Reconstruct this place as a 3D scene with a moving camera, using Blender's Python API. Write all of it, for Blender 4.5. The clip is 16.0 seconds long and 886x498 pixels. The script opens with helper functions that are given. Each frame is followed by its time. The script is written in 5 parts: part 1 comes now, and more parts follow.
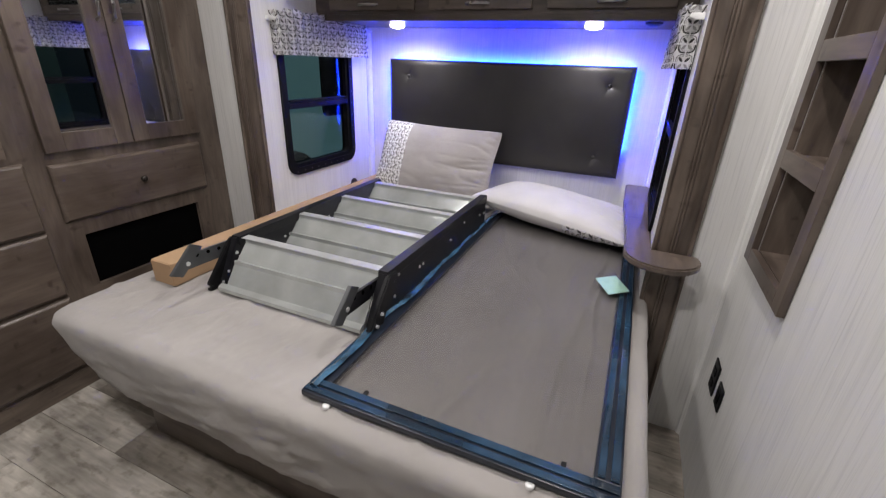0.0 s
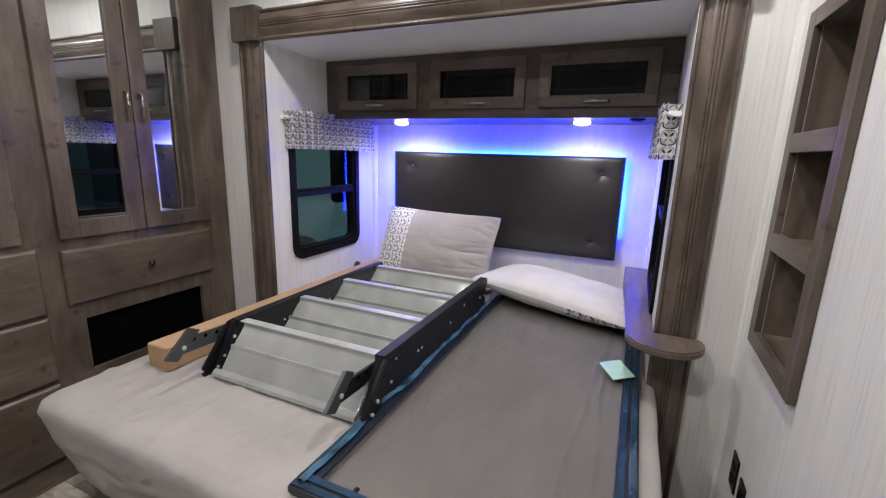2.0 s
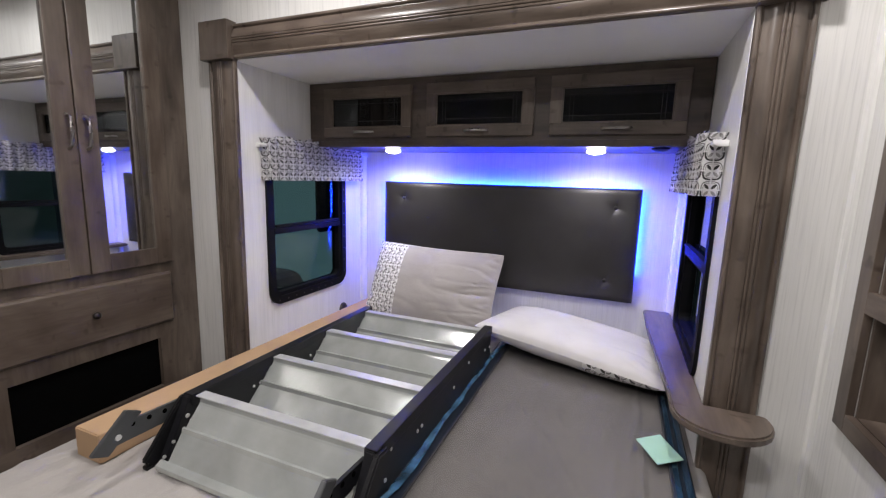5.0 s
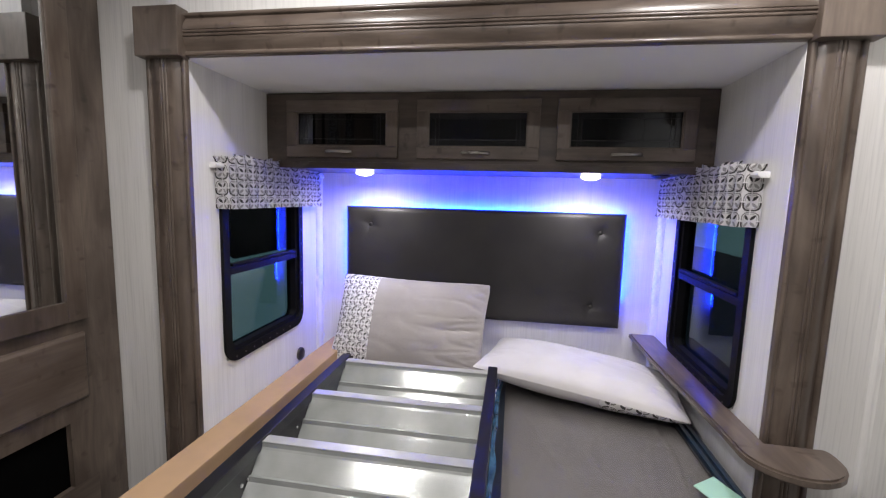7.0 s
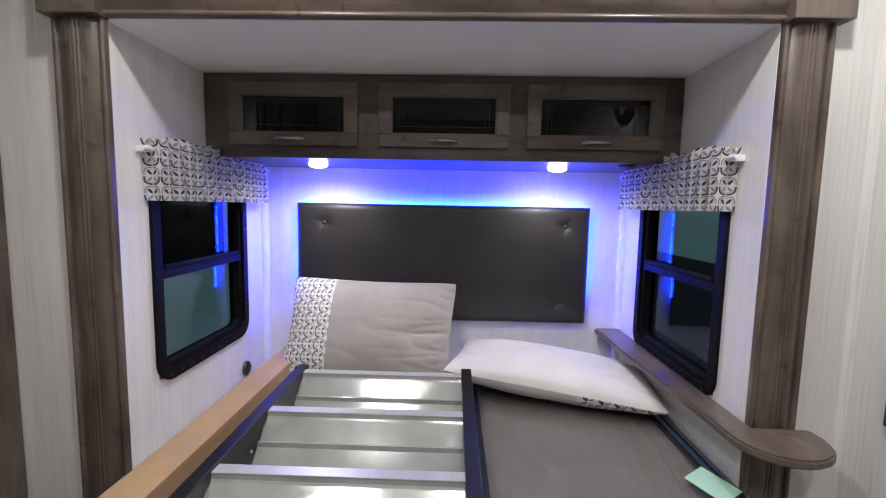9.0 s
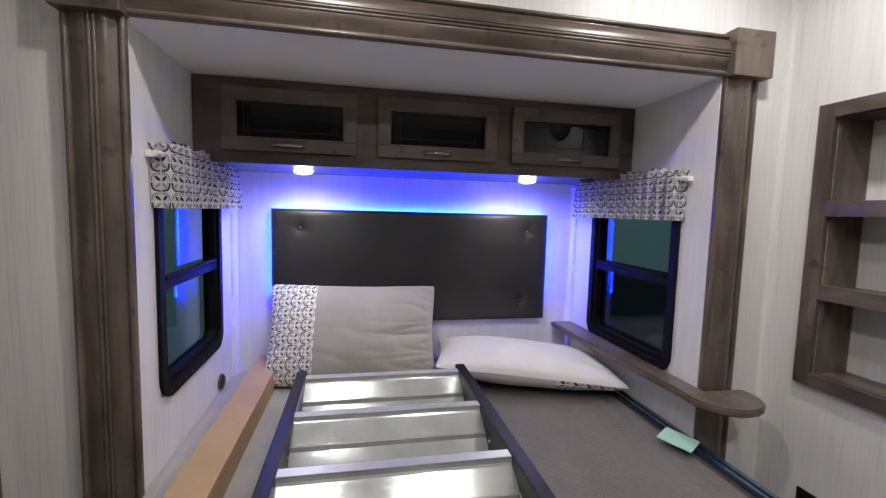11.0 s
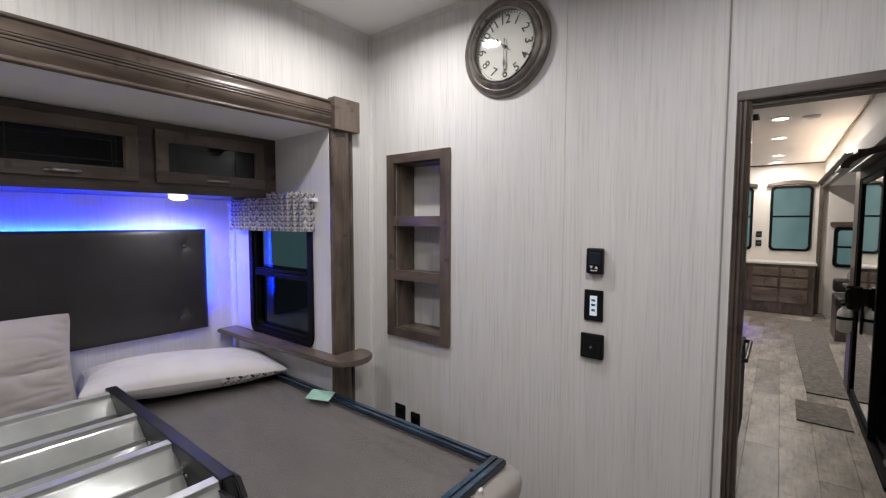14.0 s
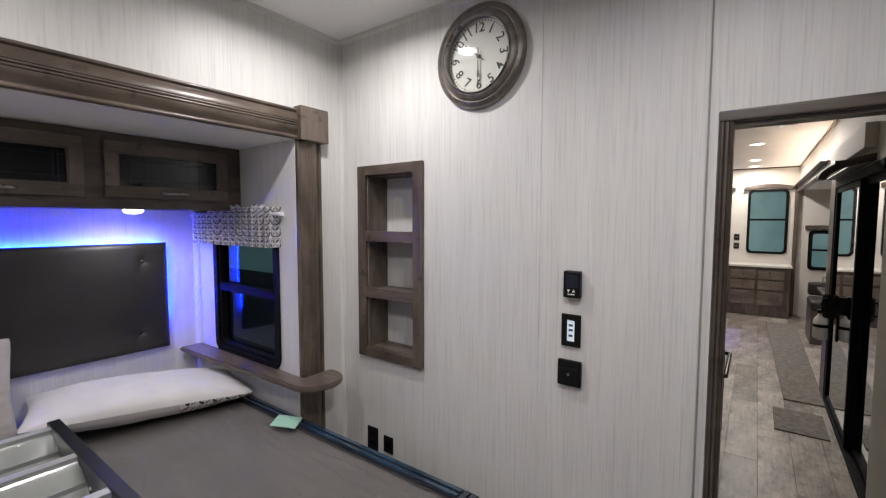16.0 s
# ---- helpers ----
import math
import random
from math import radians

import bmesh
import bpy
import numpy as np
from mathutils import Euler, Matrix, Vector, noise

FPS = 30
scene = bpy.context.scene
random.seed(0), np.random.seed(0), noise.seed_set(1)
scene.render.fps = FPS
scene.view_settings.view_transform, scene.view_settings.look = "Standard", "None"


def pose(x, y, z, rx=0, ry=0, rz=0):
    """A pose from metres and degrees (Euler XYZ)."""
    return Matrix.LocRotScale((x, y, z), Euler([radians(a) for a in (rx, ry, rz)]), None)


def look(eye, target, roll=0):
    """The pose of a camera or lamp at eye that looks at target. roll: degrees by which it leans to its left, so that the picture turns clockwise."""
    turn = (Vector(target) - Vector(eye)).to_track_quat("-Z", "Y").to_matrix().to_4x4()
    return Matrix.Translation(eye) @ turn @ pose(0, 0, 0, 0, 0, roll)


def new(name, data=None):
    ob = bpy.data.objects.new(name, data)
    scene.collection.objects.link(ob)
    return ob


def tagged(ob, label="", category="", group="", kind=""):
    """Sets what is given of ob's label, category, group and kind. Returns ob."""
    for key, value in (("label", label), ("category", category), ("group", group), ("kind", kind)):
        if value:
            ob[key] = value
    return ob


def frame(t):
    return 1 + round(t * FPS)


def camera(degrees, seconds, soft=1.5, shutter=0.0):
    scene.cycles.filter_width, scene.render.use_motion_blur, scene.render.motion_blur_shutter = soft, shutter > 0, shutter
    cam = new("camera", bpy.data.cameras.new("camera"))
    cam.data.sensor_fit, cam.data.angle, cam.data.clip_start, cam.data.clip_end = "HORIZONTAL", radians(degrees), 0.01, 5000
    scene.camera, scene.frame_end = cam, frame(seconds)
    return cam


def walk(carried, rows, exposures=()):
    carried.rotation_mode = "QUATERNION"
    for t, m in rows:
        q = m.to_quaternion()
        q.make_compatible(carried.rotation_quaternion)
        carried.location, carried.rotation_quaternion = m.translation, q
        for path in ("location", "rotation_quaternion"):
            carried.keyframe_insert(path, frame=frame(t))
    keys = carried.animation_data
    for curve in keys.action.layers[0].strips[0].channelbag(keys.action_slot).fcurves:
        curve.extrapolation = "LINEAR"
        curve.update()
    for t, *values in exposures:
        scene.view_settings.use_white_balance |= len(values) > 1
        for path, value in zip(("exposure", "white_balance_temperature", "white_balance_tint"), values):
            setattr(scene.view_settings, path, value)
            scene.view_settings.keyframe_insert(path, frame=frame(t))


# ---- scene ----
cam = camera(91.7, 16.0, soft=1.2, shutter=0.4)
PATH = [
    (0, (-0.410, -1.664, 1.393), (-1.157, 0.111, 0.560), 2.2),
    (0.5, (-0.400, -1.672, 1.398), (-1.174, 0.143, 0.678), 2.1),
    (1, (-0.391, -1.678, 1.401), (-1.185, 0.156, 0.758), 1.9),
    (1.5, (-0.387, -1.668, 1.403), (-1.200, 0.192, 0.868), 1.9),
    (2, (-0.384, -1.665, 1.401), (-1.215, 0.209, 0.945), 1.7),
    (2.5, (-0.377, -1.670, 1.406), (-1.214, 0.207, 0.970), 1.7),
    (3, (-0.372, -1.645, 1.403), (-1.215, 0.234, 0.990), 1.7),
    (3.5, (-0.359, -1.625, 1.403), (-1.201, 0.255, 0.997), 1.6),
    (4, (-0.414, -1.558, 1.417), (-1.255, 0.330, 1.045), 1.7),
    (4.2, (-0.444, -1.535, 1.423), (-1.282, 0.357, 1.067), 1.7),
    (6.5, (-0.858, -1.276, 1.453), (-1.346, 0.744, 1.148), 1.8),
    (7, (-1.012, -1.323, 1.469), (-1.344, 0.735, 1.216), 1.6),
    (7.5, (-1.063, -1.353, 1.466), (-1.286, 0.723, 1.242), 1.3),
    (8, (-1.079, -1.336, 1.449), (-1.246, 0.748, 1.243), 1.2),
    (8.5, (-1.095, -1.290, 1.423), (-1.183, 0.798, 1.222), 1.1),
    (9, (-1.125, -1.215, 1.401), (-1.178, 0.874, 1.194), 1.1),
    (11.3, (-1.515, -1.361, 1.416), (-1.031, 0.675, 1.240), 1.3),
    (11.5, (-1.497, -1.435, 1.410), (-0.964, 0.588, 1.243), 1.1),
    (12, (-1.554, -1.545, 1.419), (-0.738, 0.384, 1.266), 0.9),
    (12.5, (-1.634, -1.590, 1.415), (-0.475, 0.155, 1.274), 0.8),
    (13, (-1.642, -1.656, 1.427), (-0.227, -0.109, 1.300), 0.5),
    (13.5, (-1.613, -1.724, 1.456), (-0.046, -0.332, 1.324), 0.2),
    (14, (-1.586, -1.734, 1.453), (0.063, -0.439, 1.320), 0.1),
    (14.5, (-1.590, -1.760, 1.452), (0.076, -0.488, 1.316), -0.0),
    (15, (-1.587, -1.783, 1.448), (0.089, -0.525, 1.308), -0.1),
    (15.5, (-1.544, -1.759, 1.475), (0.138, -0.507, 1.337), -0.0),
    (16, (-1.478, -1.715, 1.533), (0.215, -0.481, 1.392), 0.1),
]
walk(cam, [(t, look(eye, target, roll)) for t, eye, target, roll in PATH],
     [(0, 0.24), (3.5, 0.22), (6.5, 0.30), (9, 0.22), (11.5, -0.14), (12.5, -0.30), (13.5, -0.24), (16, -0.16)])

# ---- world and large lights ----
world = bpy.data.worlds.new("world")
scene.world = world
world.use_nodes = True
world.node_tree.nodes["Background"].inputs[0].default_value = (0.035, 0.055, 0.06, 1)
world.node_tree.nodes["Background"].inputs[1].default_value = 0.3


def disk_lamp(name, x, y, z, watts, size, colour, spread=180.0):
    data = bpy.data.lights.new(name, "AREA")
    data.shape, data.size, data.energy, data.color, data.spread = "DISK", size, watts, colour, radians(spread)
    ob = new(name, data)
    ob.matrix_world = pose(x, y, z)
    return ob


# Bedroom lamps stay out of view; the two southern ones are added fill.
ROOM_LAMPS = [(-0.46, -0.48), (-1.60, -0.52), (-0.95, -1.66), (-1.80, -1.60)]
HALL_LAMPS = [(3.50, -1.69), (4.65, -1.68), (6.25, -1.66), (7.10, -1.64)]
for lx, ly in ROOM_LAMPS:
    disk_lamp("room_light", lx, ly, 2.392, (9.2 if lx > -1 else 7.8) if ly > -1 else (12.0 if lx > -1 else 5.5), 0.10, (1.0, 0.95, 0.935), 166.0)
for lx in (-1.735, -0.68):
    disk_lamp("reading_light", lx, 0.706, 1.550, 2.3, 0.06, (0.98, 0.95, 1.0), 165.0)
for lx, ly in HALL_LAMPS:
    disk_lamp("hall_light", lx, ly, 2.392, 14.5, 0.09, (1.0, 0.93, 0.88))

# ---- helpers for meshes ----
PLACE = {}


def thing(name, at, label="", category="", group="", kind=""):
    ob = new(name)
    ob.empty_display_size = 0.05
    ob.matrix_basis = pose(*at)
    PLACE[ob.name] = Matrix.Translation(at)
    return tagged(ob, label, category, group, kind)


def finish(bm, smooth):
    bmesh.ops.recalc_face_normals(bm, faces=bm.faces)
    for f in bm.faces:
        f.smooth = smooth
    if smooth:
        for e in bm.edges:
            e.smooth = e.calc_face_angle(0.0) < 0.9


def part(name, bm, material, parent=None, label="", smooth=False, keep=False):
    if not keep:
        finish(bm, smooth)
    me = bpy.data.meshes.new(name)
    bm.to_mesh(me)
    bm.free()
    me.materials.append(material)
    ob = new(name, me)
    if parent is not None:
        ob.parent = parent
        if parent.name in PLACE:
            ob.matrix_parent_inverse = PLACE[parent.name].inverted()
    if label:
        tagged(ob, label)
    return ob


def box(x0, x1, y0, y1, z0, z1, bevel=0.0, bm=None, segments=2):
    out = bm or bmesh.new()
    m = Matrix.Translation(((x0 + x1) / 2, (y0 + y1) / 2, (z0 + z1) / 2)) @ Matrix.Diagonal((abs(x1 - x0), abs(y1 - y0), abs(z1 - z0), 1))
    got = bmesh.ops.create_cube(out, size=1, matrix=m)
    if bevel:
        edges = list({e for v in got["verts"] for e in v.link_edges})
        bmesh.ops.bevel(out, geom=edges, offset=bevel, segments=segments, affect="EDGES", profile=0.6)
    return out


def cyl(p, q, r, n=20, r2=None, bm=None, bevel=0.0):
    out = bm or bmesh.new()
    p, q = Vector(p), Vector(q)
    turn = (q - p).to_track_quat("Z", "Y").to_matrix().to_4x4()
    got = bmesh.ops.create_cone(out, cap_ends=True, segments=n, radius1=r, radius2=r if r2 is None else r2, depth=(q - p).length, matrix=Matrix.Translation((p + q) / 2) @ turn)
    if bevel:
        edges = [e for e in {e for v in got["verts"] for e in v.link_edges} if any(len(f.verts) > 4 for f in e.link_faces)]
        bmesh.ops.bevel(out, geom=edges, offset=bevel, segments=2, affect="EDGES")
    return out


def extrude(profile, start, along, across, up, bm=None):
    """A closed profile of (a, b) pairs in the plane of across and up, swept from start by along."""
    out = bm or bmesh.new()
    start, along, across, up = Vector(start), Vector(along), Vector(across), Vector(up)
    a = [out.verts.new(start + across * u + up * v) for u, v in profile]
    b = [out.verts.new(start + along + across * u + up * v) for u, v in profile]
    out.faces.new(a)
    out.faces.new(b)
    n = len(a)
    for i in range(n):
        out.faces.new((a[i], a[(i + 1) % n], b[(i + 1) % n], b[i]))
    return out


def round_rect(x0, x1, z0, z1, r, n=6):
    pts = []
    for cx, cz, a0 in ((x1 - r, z1 - r, 0), (x0 + r, z1 - r, 90), (x0 + r, z0 + r, 180), (x1 - r, z0 + r, 270)):
        for i in range(n + 1):
            a = radians(a0 + 90 * i / n)
            pts.append((cx + r * math.cos(a), cz + r * math.sin(a)))
    return pts


def ring(outer, inner, start, along, across, up):
    """A frame between two profiles of equally many points."""
    out = bmesh.new()
    start, along, across, up = Vector(start), Vector(along), Vector(across), Vector(up)
    rows = []
    for prof, off in ((outer, 0), (outer, 1), (inner, 1), (inner, 0)):
        rows.append([out.verts.new(start + along * off + across * u + up * v) for u, v in prof])
    n = len(outer)
    for k in range(4):
        a, b = rows[k], rows[(k + 1) % 4]
        for i in range(n):
            out.faces.new((a[i], a[(i + 1) % n], b[(i + 1) % n], b[i]))
    return out


def tube(points, r, n=10):
    out = bmesh.new()
    points = [Vector(p) for p in points]
    rows = []
    for i, p in enumerate(points):
        d = points[min(i + 1, len(points) - 1)] - points[max(i - 1, 0)]
        q = d.to_track_quat("Z", "Y").to_matrix()
        rows.append([out.verts.new(p + q @ Vector((r * math.cos(2 * math.pi * k / n), r * math.sin(2 * math.pi * k / n), 0))) for k in range(n)])
    for a, b in zip(rows, rows[1:]):
        for k in range(n):
            out.faces.new((a[k], a[(k + 1) % n], b[(k + 1) % n], b[k]))
    out.faces.new(rows[0])
    out.faces.new(rows[-1])
    return out


def lathe(profile, centre, axis, n=48, caps=True):
    """Turns (radius, height) pairs about the axis at centre."""
    out = bmesh.new()
    q = Vector(axis).to_track_quat("Z", "Y").to_matrix()
    rows = []
    for r, h in profile:
        rows.append([out.verts.new(Vector(centre) + q @ Vector((r * math.cos(2 * math.pi * k / n), r * math.sin(2 * math.pi * k / n), h))) for k in range(n)])
    for a, b in zip(rows, rows[1:]):
        for k in range(n):
            out.faces.new((a[k], a[(k + 1) % n], b[(k + 1) % n], b[k]))
    if caps:
        out.faces.new(rows[0])
        out.faces.new(rows[-1])
    return out


# ---- materials ----
def material(name):
    m = bpy.data.materials.new(name)
    m.use_nodes = True
    return m, m.node_tree.nodes, m.node_tree.links, m.node_tree.nodes["Principled BSDF"]


def stretched_noise(nodes, links, scale, size, detail=4.0, source="Object"):
    co = nodes.new("ShaderNodeTexCoord")
    mp = nodes.new("ShaderNodeMapping")
    mp.inputs["Scale"].default_value = scale
    no = nodes.new("ShaderNodeTexNoise")
    no.inputs["Scale"].default_value = size
    no.inputs["Detail"].default_value = detail
    links.new(co.outputs[source], mp.inputs["Vector"])
    links.new(mp.outputs["Vector"], no.inputs["Vector"])
    return no


def ramp(nodes, links, source, stops):
    r = nodes.new("ShaderNodeValToRGB")
    while len(r.color_ramp.elements) < len(stops):
        r.color_ramp.elements.new(0.5)
    for e, (pos, col) in zip(r.color_ramp.elements, stops):
        e.position, e.color = pos, (*col, 1)
    links.new(source, r.inputs["Fac"])
    return r


def mix_colour(nodes, links, fac, a, b, mode="MIX"):
    m = nodes.new("ShaderNodeMix")
    m.data_type, m.blend_type = "RGBA", mode
    for socket, v in ((m.inputs[0], fac), (m.inputs[6], a), (m.inputs[7], b)):
        if isinstance(v, (int, float)):
            socket.default_value = v
        elif isinstance(v, tuple):
            socket.default_value = (*v, 1)
        else:
            links.new(v, socket)
    return m.outputs[2]


def bump(nodes, links, bsdf, height, strength, distance=0.002):
    b = nodes.new("ShaderNodeBump")
    b.inputs["Strength"].default_value = strength
    b.inputs["Distance"].default_value = distance
    links.new(height, b.inputs["Height"])
    links.new(b.outputs["Normal"], bsdf.inputs["Normal"])


def plain(name, colour, rough=0.5, metal=0.0, vary=0.12, size=14.0, relief=0.15, coat=0.0):
    m, nodes, links, b = material(name)
    big = stretched_noise(nodes, links, (1, 1, 1), size, 3.0)
    lo, hi = tuple(c * (1 - vary) for c in colour), tuple(min(1, c * (1 + vary)) for c in colour)
    links.new(ramp(nodes, links, big.outputs["Fac"], [(0.3, lo), (0.7, hi)]).outputs["Color"], b.inputs["Base Color"])
    fine = stretched_noise(nodes, links, (1, 1, 1), size * 18, 2.0)
    mr = nodes.new("ShaderNodeMapRange")
    mr.inputs["To Min"].default_value, mr.inputs["To Max"].default_value = max(0.02, rough * 0.85), min(1, rough * 1.15)
    links.new(big.outputs["Fac"], mr.inputs["Value"])
    links.new(mr.outputs["Result"], b.inputs["Roughness"])
    b.inputs["Metallic"].default_value = metal
    b.inputs["Coat Weight"].default_value = coat
    if relief:
        bump(nodes, links, b, fine.outputs["Fac"], relief, 0.001)
    return m


def wood(name, grain, dark, light, rough=0.40, coat=0.22):
    """Stained knotty wood with its grain along the x, y or z axis, cloudy where the stain took unevenly."""
    m, nodes, links, b = material(name)
    long = {"x": (0.08, 1, 1), "y": (1, 0.08, 1), "z": (1, 1, 0.08)}[grain]
    fine = stretched_noise(nodes, links, long, 95.0, 5.0)
    broad = stretched_noise(nodes, links, tuple(0.22 if v < 0.5 else 1 for v in long), 15.0, 5.0)
    cloud = stretched_noise(nodes, links, tuple(0.55 if v < 0.5 else 1 for v in long), 5.5, 4.0)
    ticks = stretched_noise(nodes, links, tuple(0.9 if v < 0.5 else 0.55 for v in long), 26.0, 2.0)
    broad.inputs["Distortion"].default_value = 0.8
    cloud.inputs["Distortion"].default_value = 0.5
    base = ramp(nodes, links, broad.outputs["Fac"], [(0.30, dark), (0.70, light)]).outputs["Color"]
    lines = ramp(nodes, links, fine.outputs["Fac"], [(0.34, (0.88, 0.86, 0.85)), (0.62, (1.05, 1.05, 1.04))]).outputs["Color"]
    shade = ramp(nodes, links, cloud.outputs["Fac"], [(0.30, (0.62, 0.59, 0.57)), (0.52, (0.98, 0.97, 0.96)), (0.72, (1.24, 1.24, 1.22))]).outputs["Color"]
    spots = ramp(nodes, links, ticks.outputs["Fac"], [(0.25, (0.50, 0.46, 0.44)), (0.36, (1, 1, 1))]).outputs["Color"]
    c = mix_colour(nodes, links, 1.0, base, lines, "MULTIPLY")
    c = mix_colour(nodes, links, 1.0, c, shade, "MULTIPLY")
    links.new(mix_colour(nodes, links, 1.0, c, spots, "MULTIPLY"), b.inputs["Base Color"])
    links.new(op(nodes, links, "MULTIPLY_ADD", cloud.outputs["Fac"], 0.16, rough - 0.08), b.inputs["Roughness"])
    b.inputs["Coat Weight"].default_value = coat
    b.inputs["Coat Roughness"].default_value = 0.20
    bump(nodes, links, b, fine.outputs["Fac"], 0.10, 0.001)
    return m


def wallpaper(name, base, streak):
    """Vinyl-faced panel with broken upright streaks of three widths."""
    m, nodes, links, b = material(name)
    thread = stretched_noise(nodes, links, (1, 1, 0.022), 330.0, 2.0)
    fine = stretched_noise(nodes, links, (1, 1, 0.030), 120.0, 4.0)
    wide = stretched_noise(nodes, links, (1, 1, 0.045), 21.0, 5.0)
    cloud = stretched_noise(nodes, links, (1, 1, 0.6), 2.6, 3.0)
    fine.inputs["Distortion"].default_value = 0.25
    a = ramp(nodes, links, fine.outputs["Fac"], [(0.30, streak), (0.47, base), (0.70, tuple(v * 1.03 for v in base))]).outputs["Color"]
    t = ramp(nodes, links, thread.outputs["Fac"], [(0.30, (0.93, 0.93, 0.925)), (0.50, (1, 1, 1))]).outputs["Color"]
    c = ramp(nodes, links, wide.outputs["Fac"], [(0.32, (0.955, 0.955, 0.95)), (0.62, (1.02, 1.02, 1.02))]).outputs["Color"]
    d = ramp(nodes, links, cloud.outputs["Fac"], [(0.3, (0.95, 0.95, 0.945)), (0.7, (1, 1, 1))]).outputs["Color"]
    c = mix_colour(nodes, links, 1.0, a, c, "MULTIPLY")
    c = mix_colour(nodes, links, 1.0, c, t, "MULTIPLY")
    links.new(mix_colour(nodes, links, 1.0, c, d, "MULTIPLY"), b.inputs["Base Color"])
    b.inputs["Roughness"].default_value = 0.46
    bump(nodes, links, b, fine.outputs["Fac"], 0.10, 0.001)
    return m


def fabric(name, colour, rough=0.85, weave=700.0, crease=0.0):
    m, nodes, links, b = material(name)
    big = stretched_noise(nodes, links, (1, 1, 1), 4.0, 4.0)
    lo, hi = tuple(c * 0.88 for c in colour), tuple(c * 1.08 for c in colour)
    links.new(ramp(nodes, links, big.outputs["Fac"], [(0.3, lo), (0.7, hi)]).outputs["Color"], b.inputs["Base Color"])
    fine = stretched_noise(nodes, links, (1, 1, 1), weave, 2.0)
    b.inputs["Roughness"].default_value = rough
    b.inputs["Sheen Weight"].default_value = 0.25
    if crease:
        soft = stretched_noise(nodes, links, (1.0, 0.35, 1.0), 9.0, 4.0)
        s = nodes.new("ShaderNodeMath")
        s.operation = "MULTIPLY_ADD"
        links.new(soft.outputs["Fac"], s.inputs[0])
        s.inputs[1].default_value = 9.0
        links.new(fine.outputs["Fac"], s.inputs[2])
        bump(nodes, links, b, s.outputs["Value"], crease, 0.004)
    else:
        bump(nodes, links, b, fine.outputs["Fac"], 0.3, 0.0008)
    return m


def op(nodes, links, kind, a, b=None, c=None):
    n = nodes.new("ShaderNodeMath")
    n.operation = kind
    for i, v in enumerate((a, b, c)):
        if v is None:
            continue
        if isinstance(v, (int, float)):
            n.inputs[i].default_value = v
        else:
            links.new(v, n.inputs[i])
    return n.outputs["Value"]


def leaf_print(name, tile=0.058):
    """White cloth printed with broken rounded squares, each holding four pointed leaves."""
    m, nodes, links, b = material(name)
    uv = nodes.new("ShaderNodeUVMap")
    sep = nodes.new("ShaderNodeSeparateXYZ")
    links.new(uv.outputs["UV"], sep.inputs["Vector"])
    o = lambda k, *a: op(nodes, links, k, *a)
    us, vs = o("DIVIDE", sep.outputs["X"], tile), o("DIVIDE", sep.outputs["Y"], tile)
    u = o("SUBTRACT", o("MULTIPLY", o("FRACT", us), 2.0), 1.0)
    v = o("SUBTRACT", o("MULTIPLY", o("FRACT", vs), 2.0), 1.0)
    au, av = o("ABSOLUTE", u), o("ABSOLUTE", v)
    p4 = o("POWER", o("ADD", o("POWER", au, 3.4), o("POWER", av, 3.4)), 1 / 3.4)
    lower = o("LESS_THAN", v, 0.0)
    gap = o("MULTIPLY", o("GREATER_THAN", au, 0.07), o("GREATER_THAN", av, 0.07))
    outline = o("MULTIPLY", gap, o("LESS_THAN", o("ABSOLUTE", o("SUBTRACT", p4, 0.89)), o("MULTIPLY_ADD", lower, 0.035, 0.05)))
    inner = o("MULTIPLY", gap, o("LESS_THAN", o("ABSOLUTE", o("SUBTRACT", p4, 0.72)), 0.035))

    def away(cx, cy):
        return o("SQRT", o("ADD", o("POWER", o("SUBTRACT", au, cx), 2.0), o("POWER", o("SUBTRACT", av, cy), 2.0)))

    petal = o("MULTIPLY", o("LESS_THAN", away(0.108, 0.612), 0.507), o("LESS_THAN", away(0.612, 0.108), 0.507))
    c = mix_colour(nodes, links, inner, (0.78, 0.77, 0.77), (0.42, 0.41, 0.405))
    oc = mix_colour(nodes, links, lower, (0.25, 0.245, 0.24), (0.055, 0.052, 0.05))
    c = mix_colour(nodes, links, outline, c, oc)
    pc = mix_colour(nodes, links, lower, (0.045, 0.042, 0.042), (0.36, 0.35, 0.345))
    links.new(mix_colour(nodes, links, petal, c, pc), b.inputs["Base Color"])
    b.inputs["Roughness"].default_value = 0.85
    fine = stretched_noise(nodes, links, (1, 1, 1), 700.0, 2.0)
    bump(nodes, links, b, fine.outputs["Fac"], 0.25, 0.0008)
    return m


def glowing(name, colour, strength):
    m, nodes, links, b = material(name)
    b.inputs["Base Color"].default_value = (0.8, 0.8, 0.8, 1)
    b.inputs["Emission Color"].default_value = (*colour, 1)
    b.inputs["Emission Strength"].default_value = strength
    return m


